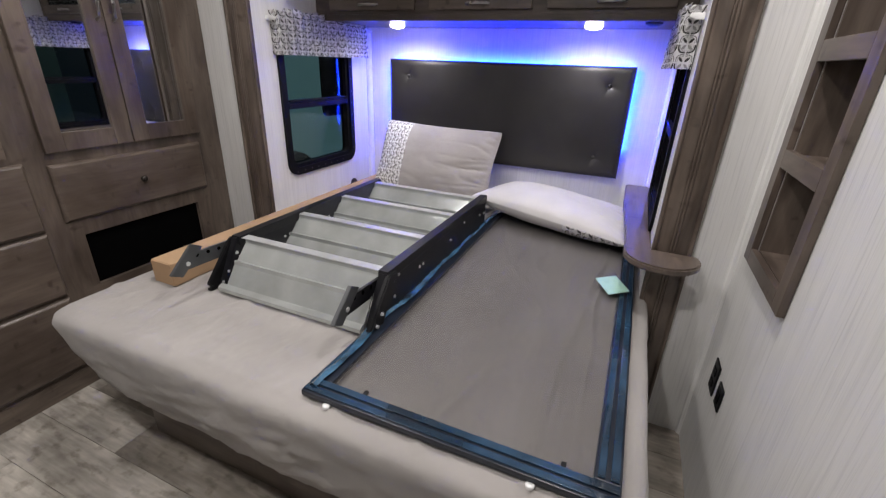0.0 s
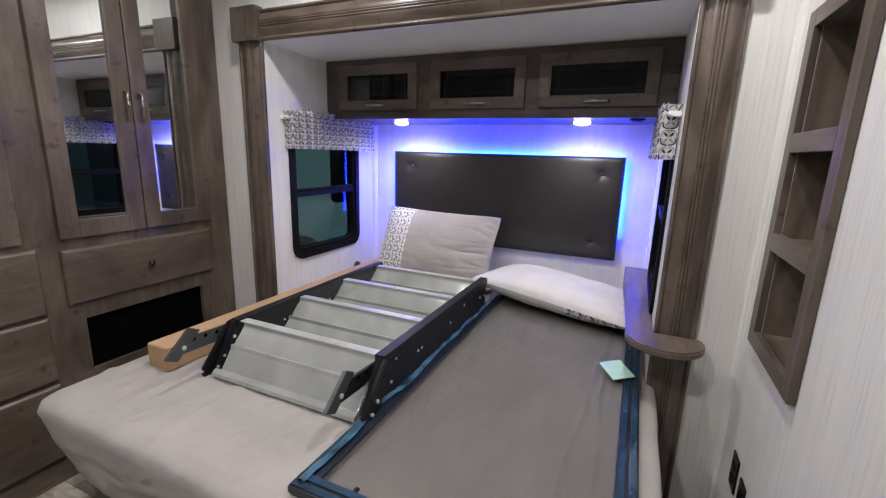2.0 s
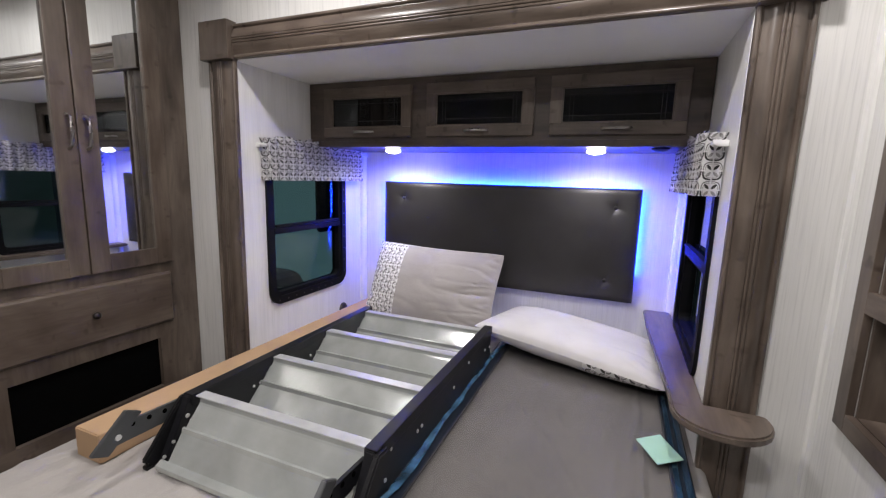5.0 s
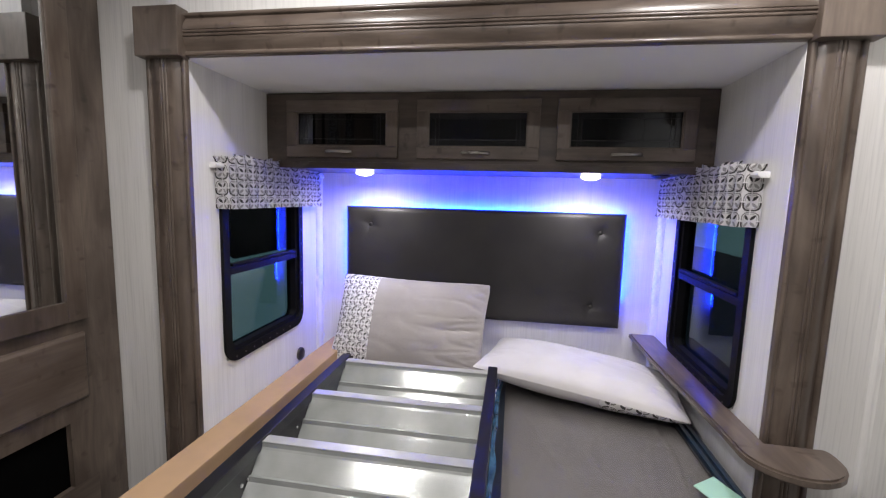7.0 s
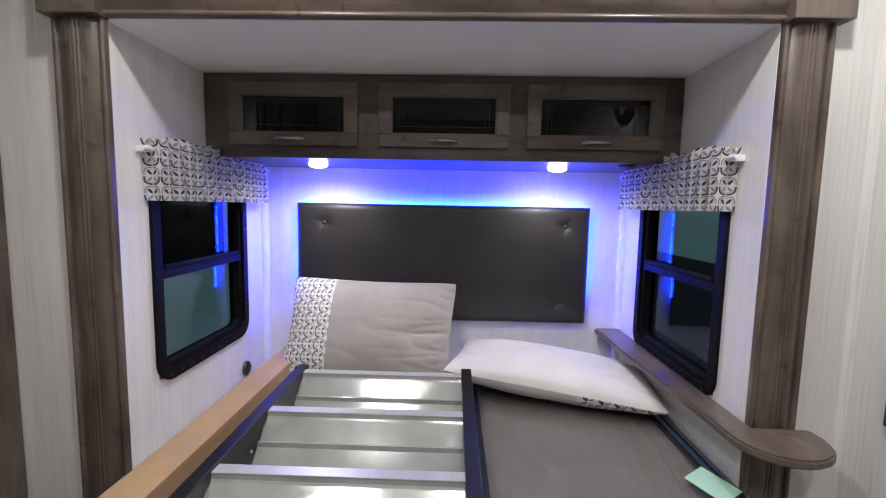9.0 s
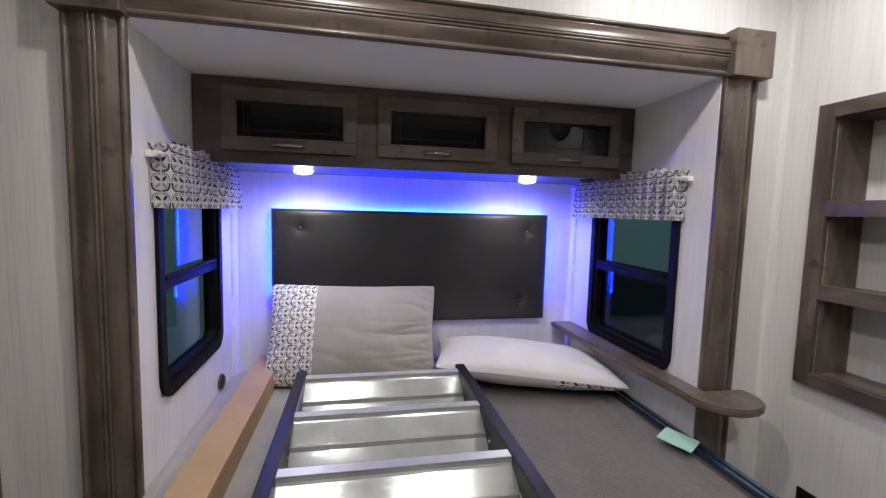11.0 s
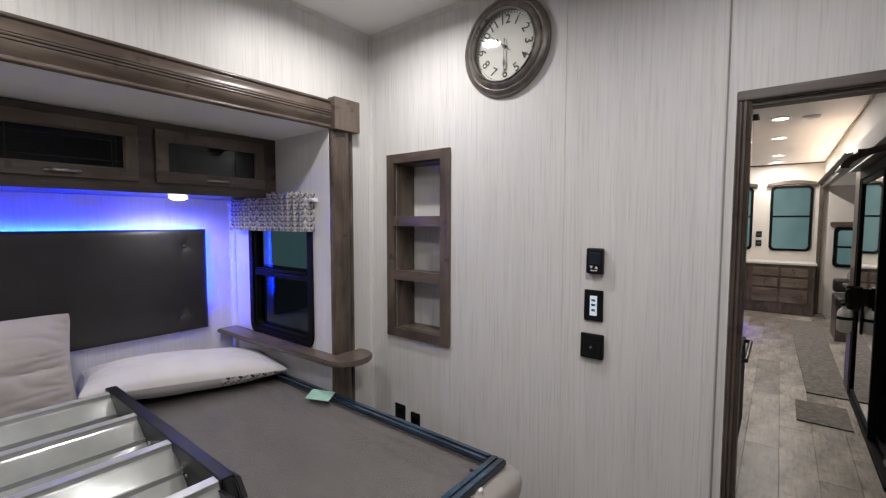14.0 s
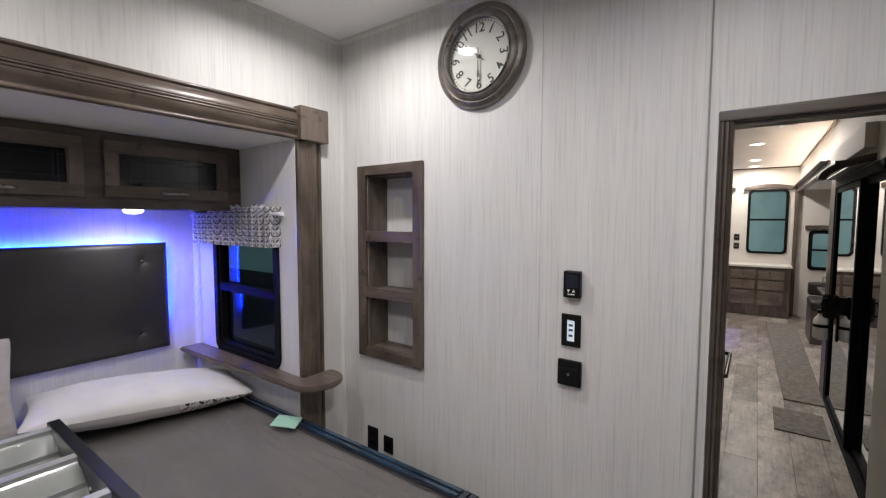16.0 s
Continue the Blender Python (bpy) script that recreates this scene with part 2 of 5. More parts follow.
def tinted_glass(name, tint, amount, rough=0.0):
    """A thin dark pane: a clear mirror sheen over a tinted see-through sheet."""
    m, nodes, links, b = material(name)
    nodes.remove(b)
    clear = nodes.new("ShaderNodeBsdfTransparent")
    clear.inputs["Color"].default_value = (*tint, 1)
    gloss = nodes.new("ShaderNodeBsdfGlossy")
    gloss.inputs["Roughness"].default_value = rough
    gloss.inputs["Color"].default_value = (0.9, 0.95, 1.0, 1)
    facing = nodes.new("ShaderNodeLayerWeight")
    facing.inputs["Blend"].default_value = 0.5
    f4 = op(nodes, links, "POWER", facing.outputs["Facing"], 5.0)
    mixer = nodes.new("ShaderNodeMixShader")
    links.new(op(nodes, links, "MULTIPLY_ADD", f4, 0.9 - amount, amount), mixer.inputs[0])
    links.new(clear.outputs[0], mixer.inputs[1])
    links.new(gloss.outputs[0], mixer.inputs[2])
    links.new(mixer.outputs[0], nodes["Material Output"].inputs["Surface"])
    return m


def brushed_metal(name, colour, rough):
    """Mill-finish sheet whose fine rolling lines run along x and draw reflections out across them."""
    m, nodes, links, b = material(name)
    lines = stretched_noise(nodes, links, (0.006, 1, 1), 1300.0, 2.0)
    cloud = stretched_noise(nodes, links, (1, 1, 1), 9.0, 4.0)
    lo, hi = tuple(c * 0.84 for c in colour), tuple(c * 1.10 for c in colour)
    c = ramp(nodes, links, cloud.outputs["Fac"], [(0.3, lo), (0.7, hi)]).outputs["Color"]
    g = ramp(nodes, links, lines.outputs["Fac"], [(0.35, (0.97, 0.97, 0.97)), (0.6, (1, 1, 1))]).outputs["Color"]
    links.new(mix_colour(nodes, links, 1.0, c, g, "MULTIPLY"), b.inputs["Base Color"])
    b.inputs["Metallic"].default_value = 0.50
    links.new(op(nodes, links, "MULTIPLY_ADD", cloud.outputs["Fac"], 0.06, rough - 0.02), b.inputs["Roughness"])
    bump(nodes, links, b, lines.outputs["Fac"], 0.18, 0.0006)
    return m


def mesh_screen(name, colour, cover):
    m, nodes, links, b = material(name)
    b.inputs["Base Color"].default_value = (*colour, 1)
    b.inputs["Roughness"].default_value = 0.6
    clear = nodes.new("ShaderNodeBsdfTransparent")
    mixer = nodes.new("ShaderNodeMixShader")
    vary = stretched_noise(nodes, links, (1, 0.4, 1), 6.0, 3.0)
    mr = nodes.new("ShaderNodeMapRange")
    mr.inputs["To Min"].default_value, mr.inputs["To Max"].default_value = cover - 0.06, cover + 0.06
    links.new(vary.outputs["Fac"], mr.inputs["Value"])
    links.new(mr.outputs["Result"], mixer.inputs[0])
    links.new(clear.outputs[0], mixer.inputs[1])
    links.new(b.outputs[0], mixer.inputs[2])
    links.new(mixer.outputs[0], nodes["Material Output"].inputs["Surface"])
    return m


def plank_vinyl(name):
    m, nodes, links, b = material(name)
    info = nodes.new("ShaderNodeObjectInfo")
    grain = stretched_noise(nodes, links, (0.10, 1, 1), 60.0, 5.0)
    broad = stretched_noise(nodes, links, (0.45, 1, 1), 8.0, 5.0)
    tone = ramp(nodes, links, info.outputs["Random"], [(0.0, (0.25, 0.224, 0.195)), (0.45, (0.36, 0.335, 0.30)), (1.0, (0.50, 0.473, 0.43))]).outputs["Color"]
    g = ramp(nodes, links, grain.outputs["Fac"], [(0.3, (0.74, 0.73, 0.71)), (0.65, (1.08, 1.08, 1.08))]).outputs["Color"]
    w = ramp(nodes, links, broad.outputs["Fac"], [(0.30, (0.42, 0.40, 0.37)), (0.45, (0.86, 0.85, 0.83)), (0.64, (1.32, 1.31, 1.29))]).outputs["Color"]
    mottle = stretched_noise(nodes, links, (0.7, 1, 1), 24.0, 4.0)
    w = mix_colour(nodes, links, 1.0, w, ramp(nodes, links, mottle.outputs["Fac"], [(0.30, (0.60, 0.58, 0.55)), (0.46, (1, 1, 1))]).outputs["Color"], "MULTIPLY")
    c = mix_colour(nodes, links, 1.0, tone, g, "MULTIPLY")
    links.new(mix_colour(nodes, links, 1.0, c, w, "MULTIPLY"), b.inputs["Base Color"])
    b.inputs["Roughness"].default_value = 0.38
    bump(nodes, links, b, grain.outputs["Fac"], 0.12, 0.001)
    return m


WD, WL = (0.068, 0.052, 0.042), (0.150, 0.119, 0.098)
dark_y, dark_z = (wood("dark_door_wood_" + a, a, (0.058, 0.045, 0.038), (0.118, 0.096, 0.082)) for a in "yz")
wood_x, wood_y, wood_z = (wood("stained_wood_" + a, a, WD, WL) for a in "xyz")
door_x, door_y, door_z = (wood("cabinet_front_" + a, a, (0.088, 0.067, 0.054), (0.146, 0.116, 0.096)) for a in "xyz")
glossy_x, glossy_z = (wood("lacquered_wood_" + a, a, WD, WL, 0.34, 0.30) for a in "xz")
body_x = wood("dark_cabinet_body", "x", (0.046, 0.034, 0.028), (0.098, 0.076, 0.063))
front_y = wood("pale_drawer_front", "y", (0.14, 0.112, 0.092), (0.23, 0.19, 0.16))
paper = wallpaper("streaked_panel", (0.700, 0.695, 0.68), (0.612, 0.607, 0.596))
paper_slide = wallpaper("pale_panel", (0.80, 0.795, 0.79), (0.765, 0.76, 0.755))
white_ceiling = plain("white_ceiling", (0.90, 0.90, 0.905), 0.6, vary=0.03, size=3, relief=0.1)
cream_wall = plain("cream_wall", (0.66, 0.63, 0.58), 0.6, vary=0.04, size=3, relief=0.1)
white_plastic = plain("white_plastic", (0.75, 0.75, 0.74), 0.35, vary=0.03)
bead_gloss = plain("glossy_white_bead", (0.78, 0.78, 0.79), 0.10, vary=0.02, relief=0.0)
black_plastic = plain("black_plastic", (0.007, 0.007, 0.008), 0.40, vary=0.2)
black_plastic.node_tree.nodes["Principled BSDF"].inputs["Specular IOR Level"].default_value = 0.25
black_frame = plain("black_frame", (0.006, 0.006, 0.007), 0.58, vary=0.2)
black_frame.node_tree.nodes["Principled BSDF"].inputs["Specular IOR Level"].default_value = 0.09
black_steel = plain("black_coated_steel", (0.007, 0.007, 0.009), 0.45, metal=0.0, vary=0.25)
black_steel.node_tree.nodes["Principled BSDF"].inputs["Specular IOR Level"].default_value = 0.3
grey_steel = plain("grey_steel", (0.085, 0.088, 0.092), 0.45, metal=0.5)
# Sheenless black for sheets and discs that stand in for unlit depth.
shade_black = plain("unlit_depth_black", (0.003, 0.003, 0.003), 1.0, relief=0.0)
shade_black.node_tree.nodes["Principled BSDF"].inputs["Specular IOR Level"].default_value = 0.0
brushed = brushed_metal("mill_aluminium", (0.52, 0.545, 0.53), 0.13)
lip_metal = plain("satin_lip_aluminium", (0.50, 0.51, 0.51), 0.36, metal=0.35, vary=0.10, size=20, relief=0.08)
nickel = plain("brushed_nickel", (0.42, 0.40, 0.38), 0.28, metal=1.0, vary=0.1)
dark_nickel = plain("dark_nickel", (0.10, 0.09, 0.085), 0.3, metal=1.0, vary=0.1)
pewter = plain("antique_pewter", (0.25, 0.228, 0.21), 0.42, metal=0.85, vary=0.25, size=30)
mirror = plain("mirror_glass", (0.80, 0.82, 0.82), 0.015, metal=1.0, vary=0.01, relief=0.0)
leather = plain("dark_leatherette", (0.026, 0.024, 0.024), 0.46, vary=0.15, size=6, relief=0.5)
sheet_cloth = fabric("taupe_sheet", (0.365, 0.342, 0.324), crease=0.5)
pillow_cloth = fabric("grey_pillow_cloth", (0.37, 0.343, 0.33), crease=0.2)
pale_cloth = fabric("pale_pillow_cloth", (0.60, 0.58, 0.58), crease=0.2)
printed = leaf_print("leaf_print_cloth", 0.058)
cardboard = plain("cardboard", (0.42, 0.275, 0.158), 0.75, vary=0.08, size=8, relief=0.2)
# Wide tone swings in the film's colour stand in for streaky reflections.
blue_film = plain("blue_protective_film", (0.017, 0.043, 0.080), 0.12, vary=0.6, size=9, relief=0.5, coat=0.9)
blue_film_pale = plain("wrinkled_blue_film", (0.045, 0.115, 0.20), 0.12, vary=0.7, size=18, relief=0.7, coat=0.5)
navy_frame = plain("navy_frame", (0.012, 0.017, 0.028), 0.3, vary=0.3)
screen_net = mesh_screen("insect_screen", (0.10, 0.092, 0.088), 0.27)
mint = plain("mint_paper", (0.42, 0.68, 0.55), 0.45, vary=0.05)
clear_film = tinted_glass("clear_wrapper", (0.97, 0.98, 0.97), 0.05, 0.10)
window_glass = tinted_glass("tinted_window_glass", (0.50, 0.60, 0.60), 0.034)
cabinet_glass = tinted_glass("dark_cabinet_glass", (0.11, 0.11, 0.115), 0.04, 0.02)
etched = plain("etched_glass_line", (0.022, 0.022, 0.023), 0.6)
clock_paper = plain("clock_paper", (0.70, 0.71, 0.66), 0.6, vary=0.03)
ink = plain("black_ink", (0.012, 0.012, 0.012), 0.5)
puck_glow = glowing("puck_glow", (1.0, 0.95, 0.95), 26.0)
room_glow = glowing("ceiling_lamp_glow", (1.0, 0.95, 0.88), 9.0)
hall_glow = glowing("hall_lamp_glow", (1.0, 0.92, 0.80), 12.0)
blue_led = glowing("blue_led", (0.003, 0.022, 1.0), 232.0)
cove_led = glowing("warm_cove_led", (1.0, 0.74, 0.54), 25.0)
toe_led = glowing("blue_toe_led", (0.05, 0.03, 1.0), 60.0)
dim_led = glowing("dim_white_led", (1.0, 0.92, 0.85), 1.4)
screen_glow = glowing("lit_display", (0.45, 0.65, 0.85), 0.40)
teal_night = glowing("teal_distance", (0.115, 0.178, 0.188), 0.74)
dark_night = glowing("dark_distance", (0.05, 0.06, 0.09), 0.10)
dark_night.node_tree.nodes["Principled BSDF"].inputs["Base Color"].default_value = (0.02, 0.02, 0.025, 1)
shadow_line_grey = plain("shadow_line_grey", (0.30, 0.295, 0.285), 0.6)
zinc = plain("zinc_bolt", (0.78, 0.78, 0.78), 0.28, metal=0.7, vary=0.05)
floor_vinyl = plank_vinyl("plank_vinyl")
sub_floor = plain("floor_joint", (0.19, 0.17, 0.145), 0.7)
rug_cloth = plain("grey_rug", (0.20, 0.185, 0.165), 0.95, vary=0.3, size=25, relief=0.8)
counter_top = plain("pale_counter", (0.66, 0.64, 0.60), 0.3, vary=0.05)

# ---- the setting ----
XL, XR, YB, ZS = -2.104, -0.272, 0.975, 1.897  # inside of the bed slide-out
XW = -2.455                                    # wardrobe front
CEIL = 2.415


def setting(name, bm, mat, label, parent=None, smooth=False):
    ob = part(name, bm, mat, parent, "", smooth)
    return tagged(ob, label, kind="structure")


setting("floor", box(-3.05, 7.6, -4.2, 1.3, -0.08, -0.006), sub_floor, "dark subfloor under grey wood-look planks")
bm = box(-3.0, 0.16, -3.05, 0.08, CEIL, CEIL + 0.06)
setting("ceiling", bm, white_ceiling, "plain white bedroom ceiling")
# wall with the slide-out opening
bm = box(-3.0, -2.1645, 0.033, 0.08, 0, CEIL)
box(-2.1645, -2.16, 0.0, 0.08, 1.96, CEIL, bm=bm)
box(-0.20, 0.0, 0.0, 0.06, 0, CEIL, bm=bm)
box(-2.16, -0.20, 0.0, 0.06, 1.96, CEIL, bm=bm)
setting("wall_north", bm, paper, "off-white streaked wall round the bed slide-out")
# wall with the clock, the niche and the doorway
DY0, DY1, DZ = -1.640, -2.24, 1.809
bm = box(0.0, 0.14, -0.185, 0.06, 0, CEIL)
box(0.0, 0.14, -0.485, -0.185, 0, 0.90, bm=bm)
box(0.0, 0.14, -0.485, -0.185, 1.75, CEIL, bm=bm)
box(0.0, 0.14, -1.50, -0.485, 0, CEIL, bm=bm)
box(0.0, 0.05, DY0, -1.50, 0, CEIL, bm=bm)
box(0.0, 0.05, DY1, DY0, DZ, CEIL, bm=bm)
box(0.0, 0.05, -3.05, DY1, 0, CEIL, bm=bm)
setting("wall_east", bm, paper, "off-white wall panelling with fine upright streaks")
bm = box(-3.06, 0.14, -3.11, -3.05, 0, CEIL)
setting("wall_south", bm, paper, "plain off-white streaked wall")
bm = box(-3.06, -3.0, -3.05, 0.08, 0, CEIL)
setting("wall_west", bm, paper, "plain off-white streaked wall")
# panel joints, corner beads
# Thin grey strip puts the joint's shadow line into the colour.
setting("trim_shadow_line", box(-0.0012, 0.0, -1.5930, -1.5880, 0, CEIL), shadow_line_grey, "grey strip painted as the shadow line beside the joint strip")
for i, (y, w) in enumerate(((-1.075, 0.003), (-1.549, 0.005), (-1.573, 0.027))):
    setting("trim_joint", box(-0.0015 - 0.0045 * (w > 0.01), 0.0, y - w / 2, y + w / 2, 0, CEIL, 0.0005), paper, "narrow upright joint strip of the wall panelling")
setting("trim_corner", extrude([(0, 0), (-0.016, 0), (-0.011, -0.011), (0, -0.016)], (0.0, 0.0, 0.0), (0, 0, CEIL), (1, 0, 0), (0, 1, 0)), paper, "corner bead between the panelled walls")
setting("trim_ceiling", extrude([(0, 0), (-0.018, 0), (-0.012, -0.012), (0, -0.02)], (0.0, -3.0, CEIL), (0, 3.0, 0), (1, 0, 0), (0, 0, 1)), paper, "slim cove strip under the ceiling")
setting("trim_ceiling", extrude([(0, 0), (0, -0.02), (-0.012, -0.012), (-0.018, 0)], (-3.0, 0.0, CEIL), (3.0, 0, 0), (0, 1, 0), (0, 0, 1)), paper, "slim cove strip under the ceiling")

# slide-out box
W0, W1 = 0.155, 0.755   # window holes in the side walls
WZ0, WZ1 = 0.80, 1.50
for nm, x0, x1, lab in (("wall_slide_west", XL - 0.06, XL, "white side wall of the bed slide-out"), ("wall_slide_east", XR, XR + 0.06, "white side wall of the bed slide-out")):
    bm = box(x0, x1, -0.0 + 0.002, W0, 0.1, ZS + 0.05)
    box(x0, x1, W1, YB, 0.1, ZS + 0.05, bm=bm)
    box(x0, x1, W0, W1, 0.1, WZ0, bm=bm)
    box(x0, x1, W0, W1, WZ1, ZS + 0.05, bm=bm)
    setting(nm, bm, paper_slide, lab)
setting("wall_slide_north", box(XL - 0.06, XR + 0.06, YB, YB + 0.05, 0.1, ZS + 0.05), paper_slide, "white head wall of the bed slide-out lit blue")
setting("ceiling_slide", box(XL, XR, 0.0, YB, ZS, ZS + 0.05), white_ceiling, "white ceiling of the bed slide-out")
setting("floor_slide", box(XL, XR, 0.0, YB, 0.06, 0.12), wood_x, "raised floor of the bed slide-out")
for x, s in ((XL, 1), (XR, -1)):
    prof = [(0.0, 0.0), (0.0, -0.034)] + [(s * (0.002 + 0.024 * math.sin(radians(k))), -0.034 * math.cos(radians(k)) ** 0.8) for k in range(10, 90, 10)] + [(s * 0.026, 0.0)]
    setting("trim_slide_corner", extrude(prof, (x, YB, 0.12), (0, 0, 1.46), (1, 0, 0), (0, 1, 0)), bead_gloss, "white rounded corner bead catching the blue light", smooth=True)

# casing round the opening
CASING = [(0.0, 0.0), (0.0, 0.014)]
HALF = [(0.007 - 0.007 * math.cos(radians(k)), 0.014 + 0.006 * math.sin(radians(k))) for k in range(15, 166, 15)]
HALF += [(0.0155, 0.0125), (0.018, 0.0128)]
HALF += [(0.018 + 0.037 * k / 9, 0.013 + 0.013 * math.sin(radians(10 * k))) for k in range(10)]
HALF += [(0.0565, 0.0235)]
HALF += [(0.0615 - 0.0048 * math.cos(radians(k)), 0.0235 + 0.004 * math.sin(radians(k))) for k in range(10, 171, 20)]
CASING += HALF + [(0.067, 0.0235)] + [(0.134 - u, v) for u, v in reversed(HALF)] + [(0.134, 0.014), (0.134, 0.0)]
for x0, lab in ((-2.238, "stained wood casing with a rounded fluted profile"), (-0.271, "stained wood casing with a rounded fluted profile")):
    wide = 1.09 if x0 < -1 else 0.985
    bm = extrude([(a * wide, b) for a, b in CASING], (x0, 0.0, 0.0), (0, 0, 1.897), (1, 0, 0), (0, -1, 0))
    setting("trim_casing", bm, glossy_z, lab, smooth=True)
bm = extrude([(a, b * 1.12) for a, b in CASING], (-2.086, 0.0, 1.899), (1.812, 0, 0), (0, 0, 1), (0, -1, 0))
setting("trim_header", bm, glossy_x, "glossy stained wood header with a rounded profile", smooth=True)
for x0, x1 in ((-2.245, -2.086), (-0.274, -0.121)):
    setting("trim_block", box(x0, x1, -0.052, 0.0, 1.893, 2.045, 0.003), wood_z, "square stained wood corner block")
# black wiper seal behind the casing's outer side
setting("trim_seal", box(-2.2375, -2.165, 0.0005, 0.0325, 0.0, 1.892), black_plastic, "black rubber wiper seal of the slide-out")
setting("trim_seal", box(-2.2445, -2.165, 0.0005, 0.0325, 1.8925, 2.044), black_plastic, "black rubber wiper seal of the slide-out")
# doorway
for y0, y1 in ((DY0 - 0.012, DY0 + 0.025), (DY1 - 0.025, DY1 + 0.012)):
    setting("door_casing", extrude([(y0, 0.0), (y0, 0.012), (y0 + 0.006, 0.016), (y0 + 0.009, 0.013), (y0 + 0.012, 0.018), (y0 + 0.018, 0.018), (y0 + 0.021, 0.013), (y0 + 0.024, 0.018), (y0 + 0.028, 0.018), (y0 + 0.030, 0.014), (y1 - 0.003, 0.016), (y1, 0.010), (y1, 0.0)],
                                   (0, 0, 0), (0, 0, DZ), (0, 1, 0), (-1, 0, 0)), dark_z, "dark stained fluted door casing")
setting("door_casing", box(-0.018, 0.0, DY1 - 0.025, DY0 + 0.025, DZ + 0.0005, DZ + 0.032, 0.005), dark_y, "dark stained door casing")
for y0, y1 in ((DY0 - 0.012, DY0), (DY1, DY1 + 0.012)):
    setting("door_jamb", box(0.0005, 0.055, y0, y1, 0, DZ - 0.012, 0.001), dark_z, "dark stained door jamb")
setting("door_jamb", box(0.0005, 0.055, DY1, DY0, DZ - 0.012, DZ, 0.001), dark_y, "dark stained door head")

# ---- door leaf, opened into the bedroom ----
door = thing("door_1", (-0.01, -2.225, 0.01), "dark stained wooden door standing open into the room", "door")
hinge, edge = Vector((-0.012, -2.222, 0)), Vector((-0.515, -1.928, 0))
d = (edge - hinge).normalized()
nrm = Vector((-d.y, d.x, 0))
flat = lambda m, bm: bmesh.ops.transform(bm, matrix=m, verts=bm.verts)
turn = Matrix(((d.x, nrm.x, 0, hinge.x), (d.y, nrm.y, 0, hinge.y), (0, 0, 1, 0), (0, 0, 0, 1)))
L = (edge - hinge).length
bm = box(0, L, -0.016, 0.016, 0.012, 1.785, 0.003)
flat(turn, bm)
leaf = part("leaf", bm, dark_z, door)
for z0, z1 in ((0.12, 0.80), (1.00, 1.68)):
    for y0, y1 in ((0.0155, 0.019), (-0.019, -0.0155)):
        bm = box(0.10, L - 0.10, y0, y1, z0, z1, 0.003)
        flat(turn, bm)
        part("raised_panel", bm, dark_z, door)
bm = box(L - 0.0005, L + 0.002, -0.010, 0.010, 0.93, 1.05, 0.0008)
flat(turn, bm)
part("latch_plate", bm, dark_nickel, door, "dark metal latch plate")
bm = cyl((L, 0, 0.99), (L + 0.012, 0, 0.99), 0.007, 14)
flat(turn, bm)
part("latch_bolt", bm, nickel, door, "nickel latch bolt", True)
for s in (1, -1):
    bm = cyl((L - 0.06, s * 0.016, 0.99), (L - 0.06, s * 0.024, 0.99), 0.026, 24, bevel=0.002)
    flat(turn, bm)
    h = part("door_handle", bm, nickel, door, "brushed nickel lever handle", True)
    bm = tube([(L - 0.06, s * 0.024, 0.99), (L - 0.06, s * 0.05, 0.99), (L - 0.07, s * 0.056, 0.99), (L - 0.16, s * 0.056, 0.99)], 0.008)
    flat(turn, bm)
    part("lever", bm, nickel, h, "", True)

# ---- shelf niche in the wall ----
niche = thing("wall_niche", (0.0, -0.335, 0.865), "dark stained wooden wall niche with three open compartments", "shelf")
NY0, NY1, NZ0, NZ1 = -0.535, -0.134, 0.865, 1.790
for nm, y0, y1, z0, z1, mt in (("stile", NY1 - 0.052, NY1, NZ0, NZ1, wood_z), ("stile", NY0, NY0 + 0.052, NZ0, NZ1, wood_z),
                               ("rail", NY0 + 0.052, NY1 - 0.052, NZ1 - 0.045, NZ1, wood_y), ("rail", NY0 + 0.052, NY1 - 0.052, NZ0, NZ0 + 0.045, wood_y),
                               ("rail", NY0 + 0.052, NY1 - 0.052, 1.430, 1.480, wood_y), ("rail", NY0 + 0.052, NY1 - 0.052, 1.158, 1.208, wood_y)):
    part(nm, box(-0.019, -0.001, y0, y1, z0, z1, 0.0015), mt, niche)
for y0, y1 in ((-0.196, -0.186), (-0.4835, -0.4735)):
    part("side_panel", box(0.0005, 0.125, y0, y1, 0.901, 1.749), wood_z, niche)
for z in (0.901, 1.188, 1.460, 1.739):
    part("shelf", box(0.0005, 0.124, -0.4732, -0.1962, z, z + 0.010), wood_y, niche)
part("back_panel", box(0.126, 0.132, -0.484, -0.186, 0.901, 1.749), paper, niche, "pale streaked back panel")

# ---- bedside shelf ----
ledge = thing("bedside_shelf", (-0.30, 0.30, 0.77), "stained wooden ledge shelf with a rounded end", "shelf")
outline = [(-0.274, 0.955), (-0.397, 0.955), (-0.395, 0.60), (-0.375, 0.25), (-0.365, 0.02)]
for i in range(13):
    a = radians(180 + 15 * i)
    outline.append((-0.240 + 0.125 * math.cos(a), -0.080 + 0.118 * math.sin(a)))
outline += [(-0.117, -0.050), (-0.128, -0.036), (-0.274, -0.034)]
bm = bmesh.new()
vs = [bm.verts.new((x, y, 0.772)) for x, y in outline]
f = bm.faces.new(vs)
up = bmesh.ops.extrude_face_region(bm, geom=[f])
bmesh.ops.translate(bm, vec=(0, 0, 0.026), verts=[v for v in up["geom"] if isinstance(v, bmesh.types.BMVert)])
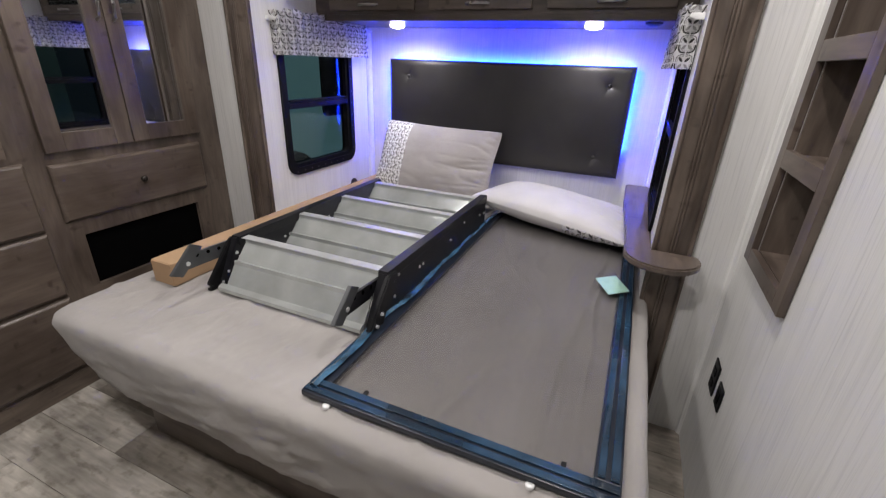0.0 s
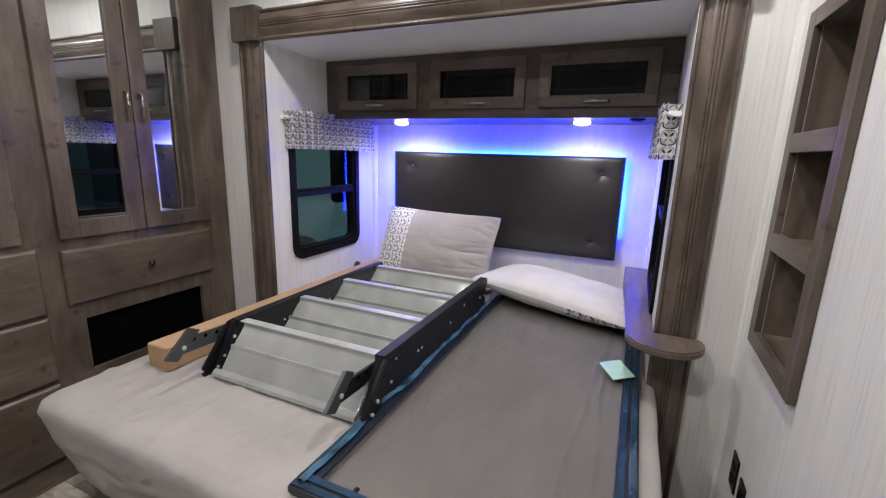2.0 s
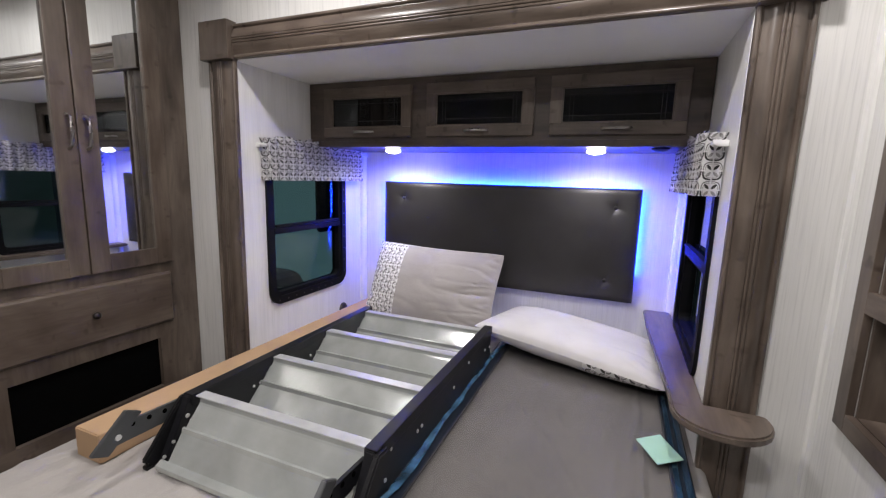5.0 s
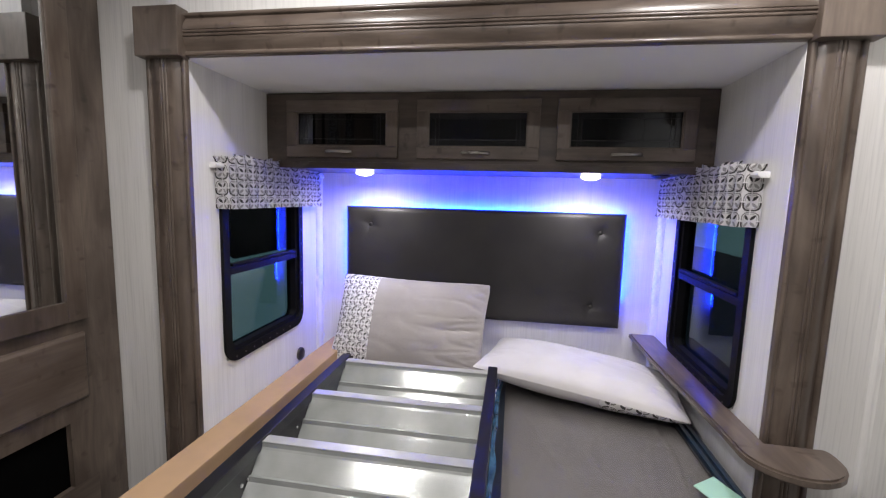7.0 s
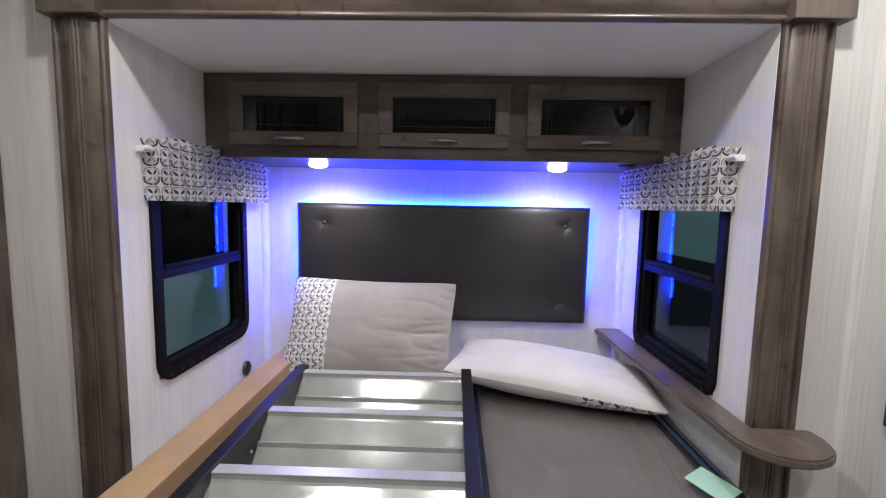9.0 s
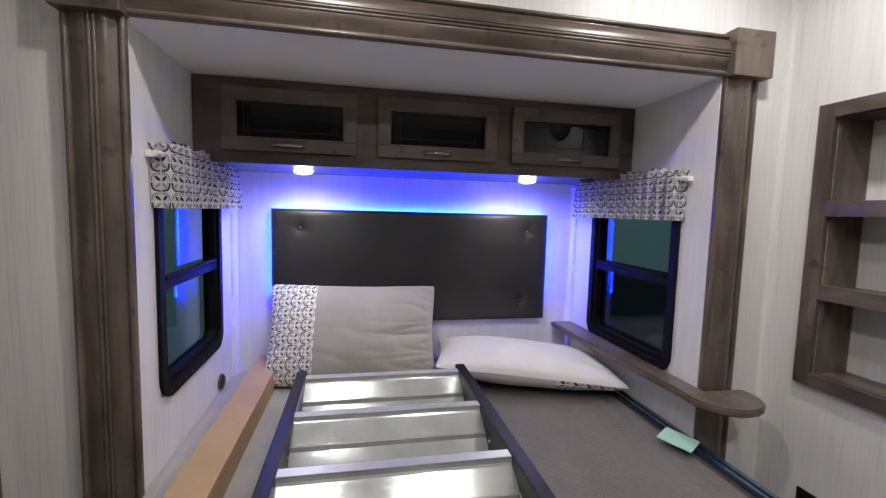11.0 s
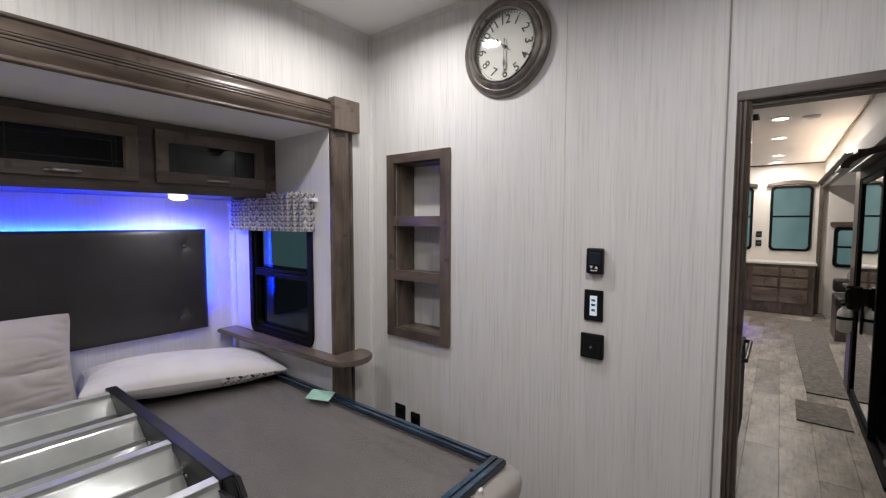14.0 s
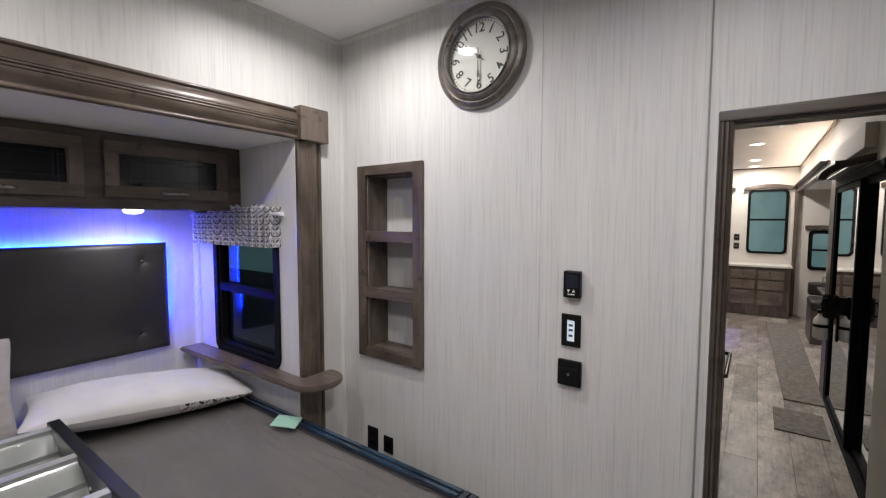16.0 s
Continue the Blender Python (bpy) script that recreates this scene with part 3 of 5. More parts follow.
edges = [e for e in bm.edges if abs(e.verts[0].co.z - e.verts[1].co.z) < 1e-6]
bmesh.ops.bevel(bm, geom=edges, offset=0.006, segments=2, affect="EDGES")
part("board", bm, wood_y, ledge)
bm = extrude([(0.0, 0.0), (0.0, -0.045), (0.006, -0.045), (0.010, -0.010), (0.045, -0.006), (0.045, 0.0)], (-0.375, 0.9735, 0.7715), (0.022, 0, 0), (0, -1, 0), (0, 0, 1))
part("bracket", bm, white_plastic, ledge, "small white plastic bracket")

# ---- wardrobe ----
ward = thing("wardrobe", (-2.70, -0.80, 0.0), "built-in stained wooden wardrobe with mirrored doors and drawers", "wardrobe")
WX = XW - 0.0
part("carcass", box(-2.99, WX - 0.024, -2.05, 0.030, 0.0, CEIL - 0.002), wood_z, ward)
V = (-0.71, -0.169, 0.439, 0.672)   # shallow recess low in the front, its depth shown by a black sheet
face = [(0.029, -0.082, 0.0, CEIL - 0.002, wood_z), (-0.772, -0.869, 0.0, CEIL - 0.002, wood_z), (-0.082, -0.772, 0.0, 0.439, wood_y), (-0.082, -0.169, 0.439, 0.672, wood_z),
        (-0.71, -0.772, 0.439, 0.672, wood_z), (-0.082, -0.772, 0.672, CEIL - 0.002, wood_z), (-0.869, -2.05, 0.0, CEIL - 0.002, wood_z)]
for y1, y0, z0, z1, mt in face:
    part("face_frame", box(WX - 0.0235, WX - 0.003, y0, y1, z0, z1), mt, ward)
# Black sheet puts the shade of a deeper opening into the colour.
part("recess", box(WX - 0.0238, WX - 0.0228, V[0], V[1], V[2], V[3]), shade_black, ward, "black sheet standing in for shade in the recess")
part("plinth", box(WX - 0.003, WX + 0.006, -2.05, 0.029, 0.0, 0.09, 0.002), wood_y, ward)


def mirror_door(y0, y1, z0, z1, side):
    st = 0.070
    x0, x1 = WX - 0.003, WX + 0.017
    d0 = part("door", box(x0, x1, y0, y0 + st, z0, z1, 0.004), door_z, ward)
    part("stile", box(x0, x1, y1 - st, y1, z0, z1, 0.004), door_z, d0)
    part("rail", box(x0, x1 - 0.001, y0 + st, y1 - st, z0, z0 + st, 0.003), door_z, d0)
    part("rail", box(x0, x1 - 0.001, y0 + st, y1 - st, z1 - st, z1, 0.003), door_z, d0)
    part("mirror", box(x0 + 0.004, x0 + 0.009, y0 + st - 0.006, y1 - st + 0.006, z0 + st - 0.006, z1 - st + 0.006), mirror, d0, "clear mirror panel")
    yh = y0 + 0.028 if side < 0 else y1 - 0.028
    pts = [(x1, yh, 1.502), (x1 + 0.022, yh, 1.514), (x1 + 0.030, yh, 1.563), (x1 + 0.022, yh, 1.613), (x1, yh, 1.625)]
    part("handle", tube(pts, 0.006), nickel, d0, "curved brushed nickel pull", True)


mirror_door(-0.426, -0.095, 1.022, 2.30, -1)
mirror_door(-0.761, -0.43, 1.022, 2.30, 1)
mirror_door(-1.216, -0.879, 1.022, 2.30, 1)
mirror_door(-1.559, -1.22, 1.022, 2.30, -1)


def drawer(y0, y1, z0, z1, knob=True):
    x0, x1 = WX - 0.003, WX + 0.016
    bm = box(x0, x1, y0, y1, z0, z1)
    top = [e for e in bm.edges if all(v.co.x > x1 - 1e-4 for v in e.verts)]
    bmesh.ops.bevel(bm, geom=top, offset=0.011, segments=3, affect="EDGES", profile=0.35)
    dr = part("drawer", bm, door_y, ward)
    if knob:
        yk, zk = (y0 + y1) / 2, (z0 + z1) / 2
        part("knob", lathe([(0.005, 0), (0.005, 0.012), (0.014, 0.017), (0.015, 0.023), (0.010, 0.029), (0.002, 0.031)], (x1, yk, zk), (1, 0, 0), 20), dark_nickel, dr, "dark metal knob", True)


drawer(-0.766, -0.105, 0.743, 0.976)
for z0, z1 in ((0.73, 0.996), (0.449, 0.72), (0.110, 0.434)):
    drawer(-1.599, -0.838, z0, z1)

# ---- overhead cabinets over the bed ----
CY = 0.470
over = thing("overhead_cabinet", (-1.188, 0.72, 1.58), "dark stained overhead cabinet with three glazed flip-up doors", "cabinet")
part("carcass", box(XL + 0.002, XR - 0.002, CY, YB - 0.002, 1.583, ZS - 0.002, 0.002), body_x, over)
part("light_rail", box(XL + 0.002, XR - 0.002, CY - 0.006, CY, 1.578, 1.606, 0.002), body_x, over)
for y0, y1, hx in ((-1.999, -1.503, -1.762), (-1.422, -0.925, -1.177), (-0.858, -0.350, -0.594)):
    z0, z1, st = 1.624, 1.861, 0.047
    fx = part("door", box(y0, y1, CY - 0.020, CY - 0.0005, z0, z0 + st, 0.003), door_x, over)
    part("rail", box(y0, y1, CY - 0.020, CY - 0.0005, z1 - st, z1, 0.003), door_x, fx)
    part("stile", box(y0, y0 + st, CY - 0.0195, CY - 0.001, z0 + st, z1 - st, 0.002), door_z, fx)
    part("stile", box(y1 - st, y1, CY - 0.0195, CY - 0.001, z0 + st, z1 - st, 0.002), door_z, fx)
    part("bead", ring(round_rect(y0 + st - 0.001, y1 - st + 0.001, z0 + st - 0.001, z1 - st + 0.001, 0.001, 1), round_rect(y0 + st + 0.006, y1 - st - 0.006, z0 + st + 0.006, z1 - st - 0.006, 0.001, 1),
                      (0, CY - 0.016, 0), (0, 0.012, 0), (1, 0, 0), (0, 0, 1)), wood_x, fx)
    # Black sheet replaces the unlit space behind the glass.
    part("dark_backing", box(y0 + st, y1 - st, CY - 0.0018, CY - 0.0006, z0 + st, z1 - st), shade_black, fx, "black sheet standing in for the unlit cabinet inside")
    part("glass", box(y0 + st + 0.002, y1 - st - 0.002, CY - 0.010, CY - 0.007, z0 + st + 0.002, z1 - st - 0.002), cabinet_glass, fx, "dark glass panel")
    for gx in (y0 + st + 0.030, y0 + st + 0.045, y1 - st - 0.030, y1 - st - 0.045):
        part("etched_line", box(gx, gx + 0.0015, CY - 0.0108, CY - 0.0101, z0 + st + 0.004, z1 - st - 0.004), etched, fx)
    for gz in (z0 + st + 0.030, z1 - st - 0.030):
        part("etched_line", box(y0 + st + 0.006, y1 - st - 0.006, CY - 0.0107, CY - 0.0102, gz, gz + 0.0015), etched, fx)
    zh = z0 + 0.024
    pts = [(hx - 0.055, CY - 0.020, zh), (hx - 0.045, CY - 0.036, zh), (hx - 0.02, CY - 0.043, zh), (hx + 0.02, CY - 0.043, zh), (hx + 0.045, CY - 0.036, zh), (hx + 0.055, CY - 0.020, zh)]
    part("handle", tube(pts, 0.006), nickel, fx, "bowed brushed nickel handle", True)
# puck lamps
for lx in (-1.735, -0.68):
    puck = thing("puck_light", (lx, 0.706, 1.583), "round white puck lamp glowing under the cabinet", "lamp", "puck lamps under the cabinet")
    part("housing", lathe([(0.036, 0.0), (0.036, -0.003), (0.034, -0.004), (0.030, -0.004), (0.030, 0.0)], (lx, 0.706, 1.5828), (0, 0, 1), 32), white_plastic, puck, "", True)
    part("lens", lathe([(0.033, -0.0045), (0.040, -0.006), (0.041, -0.009), (0.034, -0.016), (0.020, -0.021), (0.001, -0.0225)], (lx, 0.706, 1.5828), (0, 0, 1), 32), puck_glow, puck, "glowing frosted lens", True)
puck = thing("ceiling_sensor", (-0.42, 0.60, 1.583), "small black round fitting under the cabinet", "fitting")
part("body", lathe([(0.036, 0.0), (0.036, -0.006), (0.026, -0.012), (0.012, -0.016), (0.001, -0.016)], (-0.42, 0.60, 1.5828), (0, 0, 1), 24), black_plastic, puck, "", True)

# ---- headboard with its light strip ----
head = thing("headboard", (-1.187, 0.93, 0.832), "padded dark leatherette headboard with button tufts", "headboard")
HX0, HX1, HZ0, HZ1 = -1.914, -0.458, 0.825, 1.407
bm = bmesh.new()
NX, NZ = 200, 84
BTN = [(-1.78, 1.31), (-0.575, 1.31), (-1.78, 0.93), (-0.60, 0.93)]
grid = []
for j in range(NZ + 1):
    row = []
    for i in range(NX + 1):
        x, z = HX0 + (HX1 - HX0) * i / NX, HZ0 + (HZ1 - HZ0) * j / NZ
        e = min(x - HX0, HX1 - x, z - HZ0, HZ1 - z)
        y = 0.918 + 0.014 * math.exp(-e / 0.012)
        for bx, bz in BTN:
            r = math.hypot(x - bx, z - bz)
            a = math.atan2(z - bz, x - bx)
            y += 0.016 * math.exp(-r / 0.020) + 0.006 * math.exp(-r / 0.06) + 0.0035 * math.exp(-r / 0.045) * abs(math.cos(2 * a + 0.7)) ** 6
        y += 0.0012 * noise.noise(Vector((x * 5, z * 5, 3)))
        row.append(bm.verts.new((x, y, z)))
    grid.append(row)
for j in range(NZ):
    for i in range(NX):
        bm.faces.new((grid[j][i], grid[j][i + 1], grid[j + 1][i + 1], grid[j + 1][i]))
rim = [e for e in bm.edges if e.is_boundary]
back = bmesh.ops.extrude_edge_only(bm, edges=rim)
for v in back["geom"]:
    if isinstance(v, bmesh.types.BMVert):
        v.co.y = 0.950
part("pad", bm, leather, head, "", True)
part("backing", box(HX0 + 0.004, HX1 - 0.004, 0.944, 0.949, HZ0 + 0.004, HZ1 - 0.004), black_plastic, head)
for bx, bz in BTN:
    part("button", lathe([(0.011, 0.0), (0.010, 0.004), (0.006, 0.007), (0.001, 0.008)], (bx, 0.934, bz), (0, -1, 0), 20), leather, head, "", True)
strip = thing("led_strip", (-1.187, 0.96, 1.36), "blue light strip hidden behind the headboard", "light strip")
part("top_run", box(HX0 + 0.02, HX1 - 0.02, 0.9515, 0.960, HZ1 - 0.010, HZ1 - 0.001), blue_led, strip, "glowing blue diodes")
for x in (HX0 + 0.001, HX1 - 0.010):
    part("side_run", box(x, x + 0.009, 0.9515, 0.960, HZ0 + 0.14, HZ1 - 0.02), blue_led, strip, "glowing blue diodes")


# ---- windows in the slide-out's sides ----
def slide_window(x, s, name):
    """s points into the room along x."""
    win = thing(name, (x, 0.455, 0.79), "black-framed two-part window with dark tinted glass", "window", kind="structure")
    out = round_rect(0.140, 0.765, 0.785, 1.52, 0.075, 8)
    mid = round_rect(0.178, 0.727, 0.823, 1.482, 0.045, 8)
    inn = round_rect(0.196, 0.709, 0.841, 1.464, 0.035, 8)
    part("window_frame", ring(out, mid, (x + s * 0.0005, 0, 0), (s * 0.012, 0, 0), (0, 1, 0), (0, 0, 1)), black_frame, win)
    part("inner_frame", ring(round_rect(0.157, 0.753, 0.802, 1.498, 0.06, 8), inn, (x - s * 0.05, 0, 0), (s * 0.048, 0, 0), (0, 1, 0), (0, 0, 1)), black_frame, win)
    part("sash_bar", box(x - s * 0.030, x + s * 0.004, 0.19, 0.715, 1.138, 1.168, 0.004), black_frame, win)
    part("sash_lip", box(x - s * 0.012, x + s * 0.009, 0.20, 0.70, 1.172, 1.184, 0.002), black_frame, win)
    a = part("pane", box(x - s * 0.026, x - s * 0.022, 0.190, 0.715, 1.160, 1.47), window_glass, win)
    b = part("pane", box(x - s * 0.034, x - s * 0.030, 0.190, 0.715, 0.835, 1.145), window_glass, win)
    a.visible_shadow = b.visible_shadow = False
    for t in range(9):
        for (yy, zz) in ((0.745, 0.86 + 0.07 * t),) + (((0.20 + 0.06 * t, 0.804),) if t < 8 else ()):
            part("screw", cyl((x + s * 0.0124, yy, zz), (x + s * 0.0140, yy, zz), 0.004, 8), dark_nickel, win)


slide_window(XL, 1, "window_1")
slide_window(XR, -1, "window_2")
# what lies outside: teal dusk, with a dark bulk low down
tagged(part("backdrop", box(-4.2, -4.18, -2.0, 7.5, -1.0, 3.5), teal_night, None), "teal dimness outside the window", kind="structure")
tagged(part("backdrop", box(1.9, 1.92, 1.21, 2.75, -1.0, 3.5), dark_night, None), "dark dimness outside the window", kind="structure")
tagged(part("backdrop", box(1.9, 1.92, 2.75, 9.0, 0.80, 3.5), teal_night, None), "teal dimness outside the window", kind="structure")
tagged(part("backdrop", box(1.9, 1.92, 2.75, 9.0, -1.0, 0.80), dark_night, None), "dark ground outside the window", kind="structure")
far_win = thing("outside_window", (-4.178, 3.71, 0.69), "dark rounded window in the dim teal wall opposite", "window", kind="structure")
part("dark_pane", extrude(round_rect(3.07, 4.35, 0.69, 2.1, 0.09), (-4.179, 0, 0), (0.025, 0, 0), (0, 1, 0), (0, 0, 1)), black_frame, far_win)
lump = thing("outside_bulk", (-3.6, 0.5, -1.0), "dark bulk outside the window", "silhouette")
bm = box(-3.9, -3.4, -1.2, 2.0, -1.0, 0.50, 0.2, segments=4)
part("body", bm, black_plastic, lump)


def valance(x, s, name):
    val = thing(name, (x + s * 0.05, 0.53, 1.42), "gathered white valance with a black and grey leaf print", "valance", "window valances")
    bm = bmesh.new()
    uvl = bm.loops.layers.uv.new("UVMap")
    N, M = 150, 16
    y0, y1, back = 0.120, 0.862, 0.066
    rows, lens = [], []
    for j in range(M + 1):
        f = j / M
        z = 1.606 - 0.204 * f
        row, uvrow, u, last = [], [], 0.0, None
        for i in range(N + 1):
            run = (y1 - y0 + back) * i / N - back
            y = y0 + max(0.0, run)
            gather = 0.006 * math.sin(y * 120 + 2.5 * math.sin(y * 11)) * (1.9 if f < 0.10 else 1.1 if f < 0.25 else 0.75) + 0.005 * math.sin(y * 47 + 3 * math.sin(y * 7)) * f
            depth = 0.060 + 0.010 * f + gather + 0.006 * noise.noise(Vector((y * 7, z * 9, s)))
            if run < 0:
                depth *= 1 + 0.94 * run / back
                y += 0.004 * math.sin(run * 110)
            if f < 0.08:
                depth -= 0.004
            lift = (0.005 * math.sin(y * 83) + 0.006 * math.sin(y * 31 + 1.0) - 0.004) * (f < 0.05)
            p = Vector((x + s * depth, y, z + lift))
            if last is not None:
                u += math.hypot(p.y - last.y, (p.x - last.x) * (1.0 if run < 0 else 0.5))
            last = p
            row.append(bm.verts.new(p))
            uvrow.append((u, z))
        rows.append(row)
        lens.append(uvrow)
    for j in range(M):
        for i in range(N):
            idx = ((j, i), (j, i + 1), (j + 1, i + 1), (j + 1, i))
            fc = bm.faces.new([rows[a][b] for a, b in idx])
            for lp, (a, b) in zip(fc.loops, idx):
                lp[uvl].uv = lens[a][b]
    bmesh.ops.solidify(bm, geom=bm.faces[:], thickness=0.0015)
    part("cloth", bm, printed, val, "", True)
    part("rod", cyl((x + s * 0.038, 0.072, 1.560), (x + s * 0.038, 0.955, 1.560), 0.008, 16, bevel=0.002), white_plastic, val, "white curtain rod", True)
    for yy in (0.10, 0.945):
        part("bracket", box(x + s * 0.0008, x + s * 0.044, yy - 0.006, yy + 0.006, 1.550, 1.570, 0.003), white_plastic, val, "white rod bracket")


valance(XL, 1, "window_valance")
valance(XR, -1, "window_valance")
# Bodies for the unseen bedroom lamps, including the made-up southern fill pair.
for lx, ly in ROOM_LAMPS:
    lamp = thing("ceiling_light", (lx, ly, CEIL), "round flush ceiling lamp, lit, never in view", "lamp", "ceiling lamps of the bedroom")
    part("rim", lathe([(0.085, 0.0), (0.085, -0.008), (0.066, -0.014), (0.060, -0.014), (0.060, 0.0)], (lx, ly, CEIL - 0.0005), (0, 0, 1), 36), white_plastic, lamp, "", True)
    part("lens", lathe([(0.0595, -0.002), (0.0595, -0.012), (0.040, -0.016), (0.001, -0.017)], (lx, ly, CEIL - 0.0005), (0, 0, 1), 36), room_glow, lamp, "glowing lens", True)

# ---- the bed ----
BX0, BX1, BY0, BY1, BZ = -2.115, -0.235, -1.065, 0.960, 0.590
bed = thing("bed", (-1.16, -0.05, 0.0), "wide bed with a taupe fitted sheet tucked round the mattress", "bed")
part("bed_base", box(-1.93, -0.36, -0.92, 0.95, 0.003, 0.30, 0.004), wood_x, bed, "dark wooden bed box")


def ridge(x, y, z, power=3.0):
    return max(0.0, 1 - 3.2 * abs(noise.noise(Vector((x, y, z))))) ** power


def rounded_loop(inset, z, r, n_side, wob):
    x0, x1, y0, y1 = BX0 + inset, BX1 - inset, BY0 + inset, BY1 - inset * 0.35
    r = max(0.01, min(r, (x1 - x0) / 2 - 0.01, (y1 - y0) / 2 - 0.01))
    pts = []
    segs = (((x1, y0 + r), (x1, y1 - r)), ((x1 - r, y1), (x0 + r, y1)), ((x0, y1 - r), (x0, y0 + r)), ((x0 + r, y0), (x1 - r, y0)))
    centres = ((x1 - r, y1 - r, 0), (x0 + r, y1 - r, 90), (x0 + r, y0 + r, 180), (x1 - r, y0 + r, 270))
    for (a, b), (cx, cy, a0) in zip(segs, centres):
        for i in range(n_side):
            f = i / n_side
            pts.append((a[0] + (b[0] - a[0]) * f, a[1] + (b[1] - a[1]) * f))
        for i in range(10):
            t = radians(a0 + 9 * i)
            pts.append((cx + r * math.cos(t), cy + r * math.sin(t)))
    out = []
    cx, cy = (x0 + x1) / 2, (y0 + y1) / 2
    for x, y in pts:
        dx, dy = x - cx, y - cy
        n = Vector((dx / (x1 - x0), dy / (y1 - y0), 0)).normalized()
        fold = 0.006 * ridge(x * 2.2 + z * 4.5, y * 2.2 - z * 3.0, z * 2.5) + 0.005 * ridge(x * 5 - z * 9, y * 5 + z * 6, z * 5 + 3) + 0.003 * ridge(x * 12 - z * 18, y * 12 + z * 15, z * 9 + 6)
        s = min(1.0, wob * 1.6) * fold + 1.1 * wob * (0.007 * noise.noise(Vector((x * 3.1, y * 3.1, z * 2.2))) + 0.004 * noise.noise(Vector((x * 9 + z * 6, y * 9, z * 4.5))) + 0.004 * noise.noise(Vector((x * 5 + z * 14, y * 5 + z * 11, z * 16))))
        out.append(Vector((x, y, z)) + n * s)
    return out


# long soft folds over the top: place, lean, width, height, seed
CREASES = [(-0.45, 0.04, 0.009, 0.011, 1.0), (-0.415, -0.02, 0.008, 0.008, 9.0), (-0.62, -0.10, 0.030, 0.006, 2.0), (-0.83, 0.12, 0.022, 0.005, 3.0), (-0.98, -0.25, 0.018, 0.005, 4.0),
           (-1.25, 0.45, 0.016, 0.006, 5.0), (-1.55, 0.6, 0.020, 0.006, 6.0), (-1.8, 0.3, 0.025, 0.005, 7.0), (-0.53, 0.2, 0.014, 0.005, 8.0)]
PROFILE = ((0.20, 0.225, 0.25, 0.4), (0.12, 0.225, 0.25, 0.7), (0.075, 0.24, 0.24, 0.9), (0.050, 0.285, 0.21, 1.0), (0.034, 0.34, 0.17, 0.9), (0.020, 0.40, 0.14, 0.75), (0.010, 0.46, 0.11, 0.6),
           (0.002, 0.52, 0.08, 0.45), (0.0, 0.548, 0.07, 0.3), (0.008, 0.570, 0.065, 0.2), (0.026, 0.582, 0.06, 0.1), (0.05, BZ - 0.004, 0.055, 0.05))
rings = []
for p, q in zip(PROFILE, PROFILE[1:]):
    steps_between = 4 if q[1] - p[1] > 0.03 else 2
    for i in range(steps_between):
        rings.append(rounded_loop(*[u + (v - u) * i / steps_between for u, v in zip(p[:3], q[:3])], 170, p[3] + (q[3] - p[3]) * i / steps_between))
EDGE = len(rings)
for k in range(0, 131):
    rings.append(rounded_loop(0.05 + 0.006 * k, BZ - 0.004, max(0.02, 0.055 - 0.00026 * k), 170, 0))
bm = bmesh.new()
vr = []
for k, rg in enumerate(rings):
    row = []
    for p in rg:
        if k >= EDGE:
            for x0, lean, wide, high, seed in CREASES:
                off = p.x - (x0 + lean * p.y + 0.03 * noise.noise(Vector((p.y * 2.5, seed, 0))))
                p.z += 2.4 * high * (0.35 + noise.noise(Vector((p.y * 3, seed, 4)))) * math.exp(-(off / wide) ** 2)
            w = 0.25 * noise.noise(Vector((p.x * 1.7, p.y * 1.7, 11)))
            p.z += 0.006 * ridge(p.x * 2.6 + w, p.y * 1.5 + w, 5.0, 4.0) + 0.004 * ridge(p.x * 6.5 + 2 * w, p.y * 3.0, 9.0, 4.0) + 0.0025 * ridge(p.x * 14, p.y * 7 + w, 2.0, 4.0)
            p.z += 0.005 * noise.noise(Vector((p.x * 2.4, p.y * 1.6, 7))) + 0.0035 * noise.noise(Vector((p.x * 8, p.y * 3.2, 2)))
            p.z = min(p.z, BZ + 0.0105)
        row.append(bm.verts.new(p))
    vr.append(row)
for a, b in zip(vr, vr[1:]):
    n = len(a)
    for i in range(n):
        bm.faces.new((a[i], a[(i + 1) % n], b[(i + 1) % n], b[i]))
bm.faces.new(vr[-1])
part("mattress_sheet", bm, sheet_cloth, bed, "taupe sheet with soft creases", True)

# ---- folded entry steps lying on the bed ----
steps = thing("folding_steps", (-1.34, -0.2, BZ), "folded entry steps with black rails and aluminium treads on the bed", "steps")
SX0, SX1 = -1.722, -1.052
RT, RB = 0.765, 0.600


def rail(x0, x1):
    prof = [(0.415, RB), (0.415, RT), (-0.600, RT), (-0.690, RB)]
    bm = extrude(prof, (x0, 0, 0), (x1 - x0, 0, 0), (0, 1, 0), (0, 0, 1))
    bmesh.ops.bevel(bm, geom=bm.edges[:], offset=0.003, segments=2, affect="EDGES")
    return bm


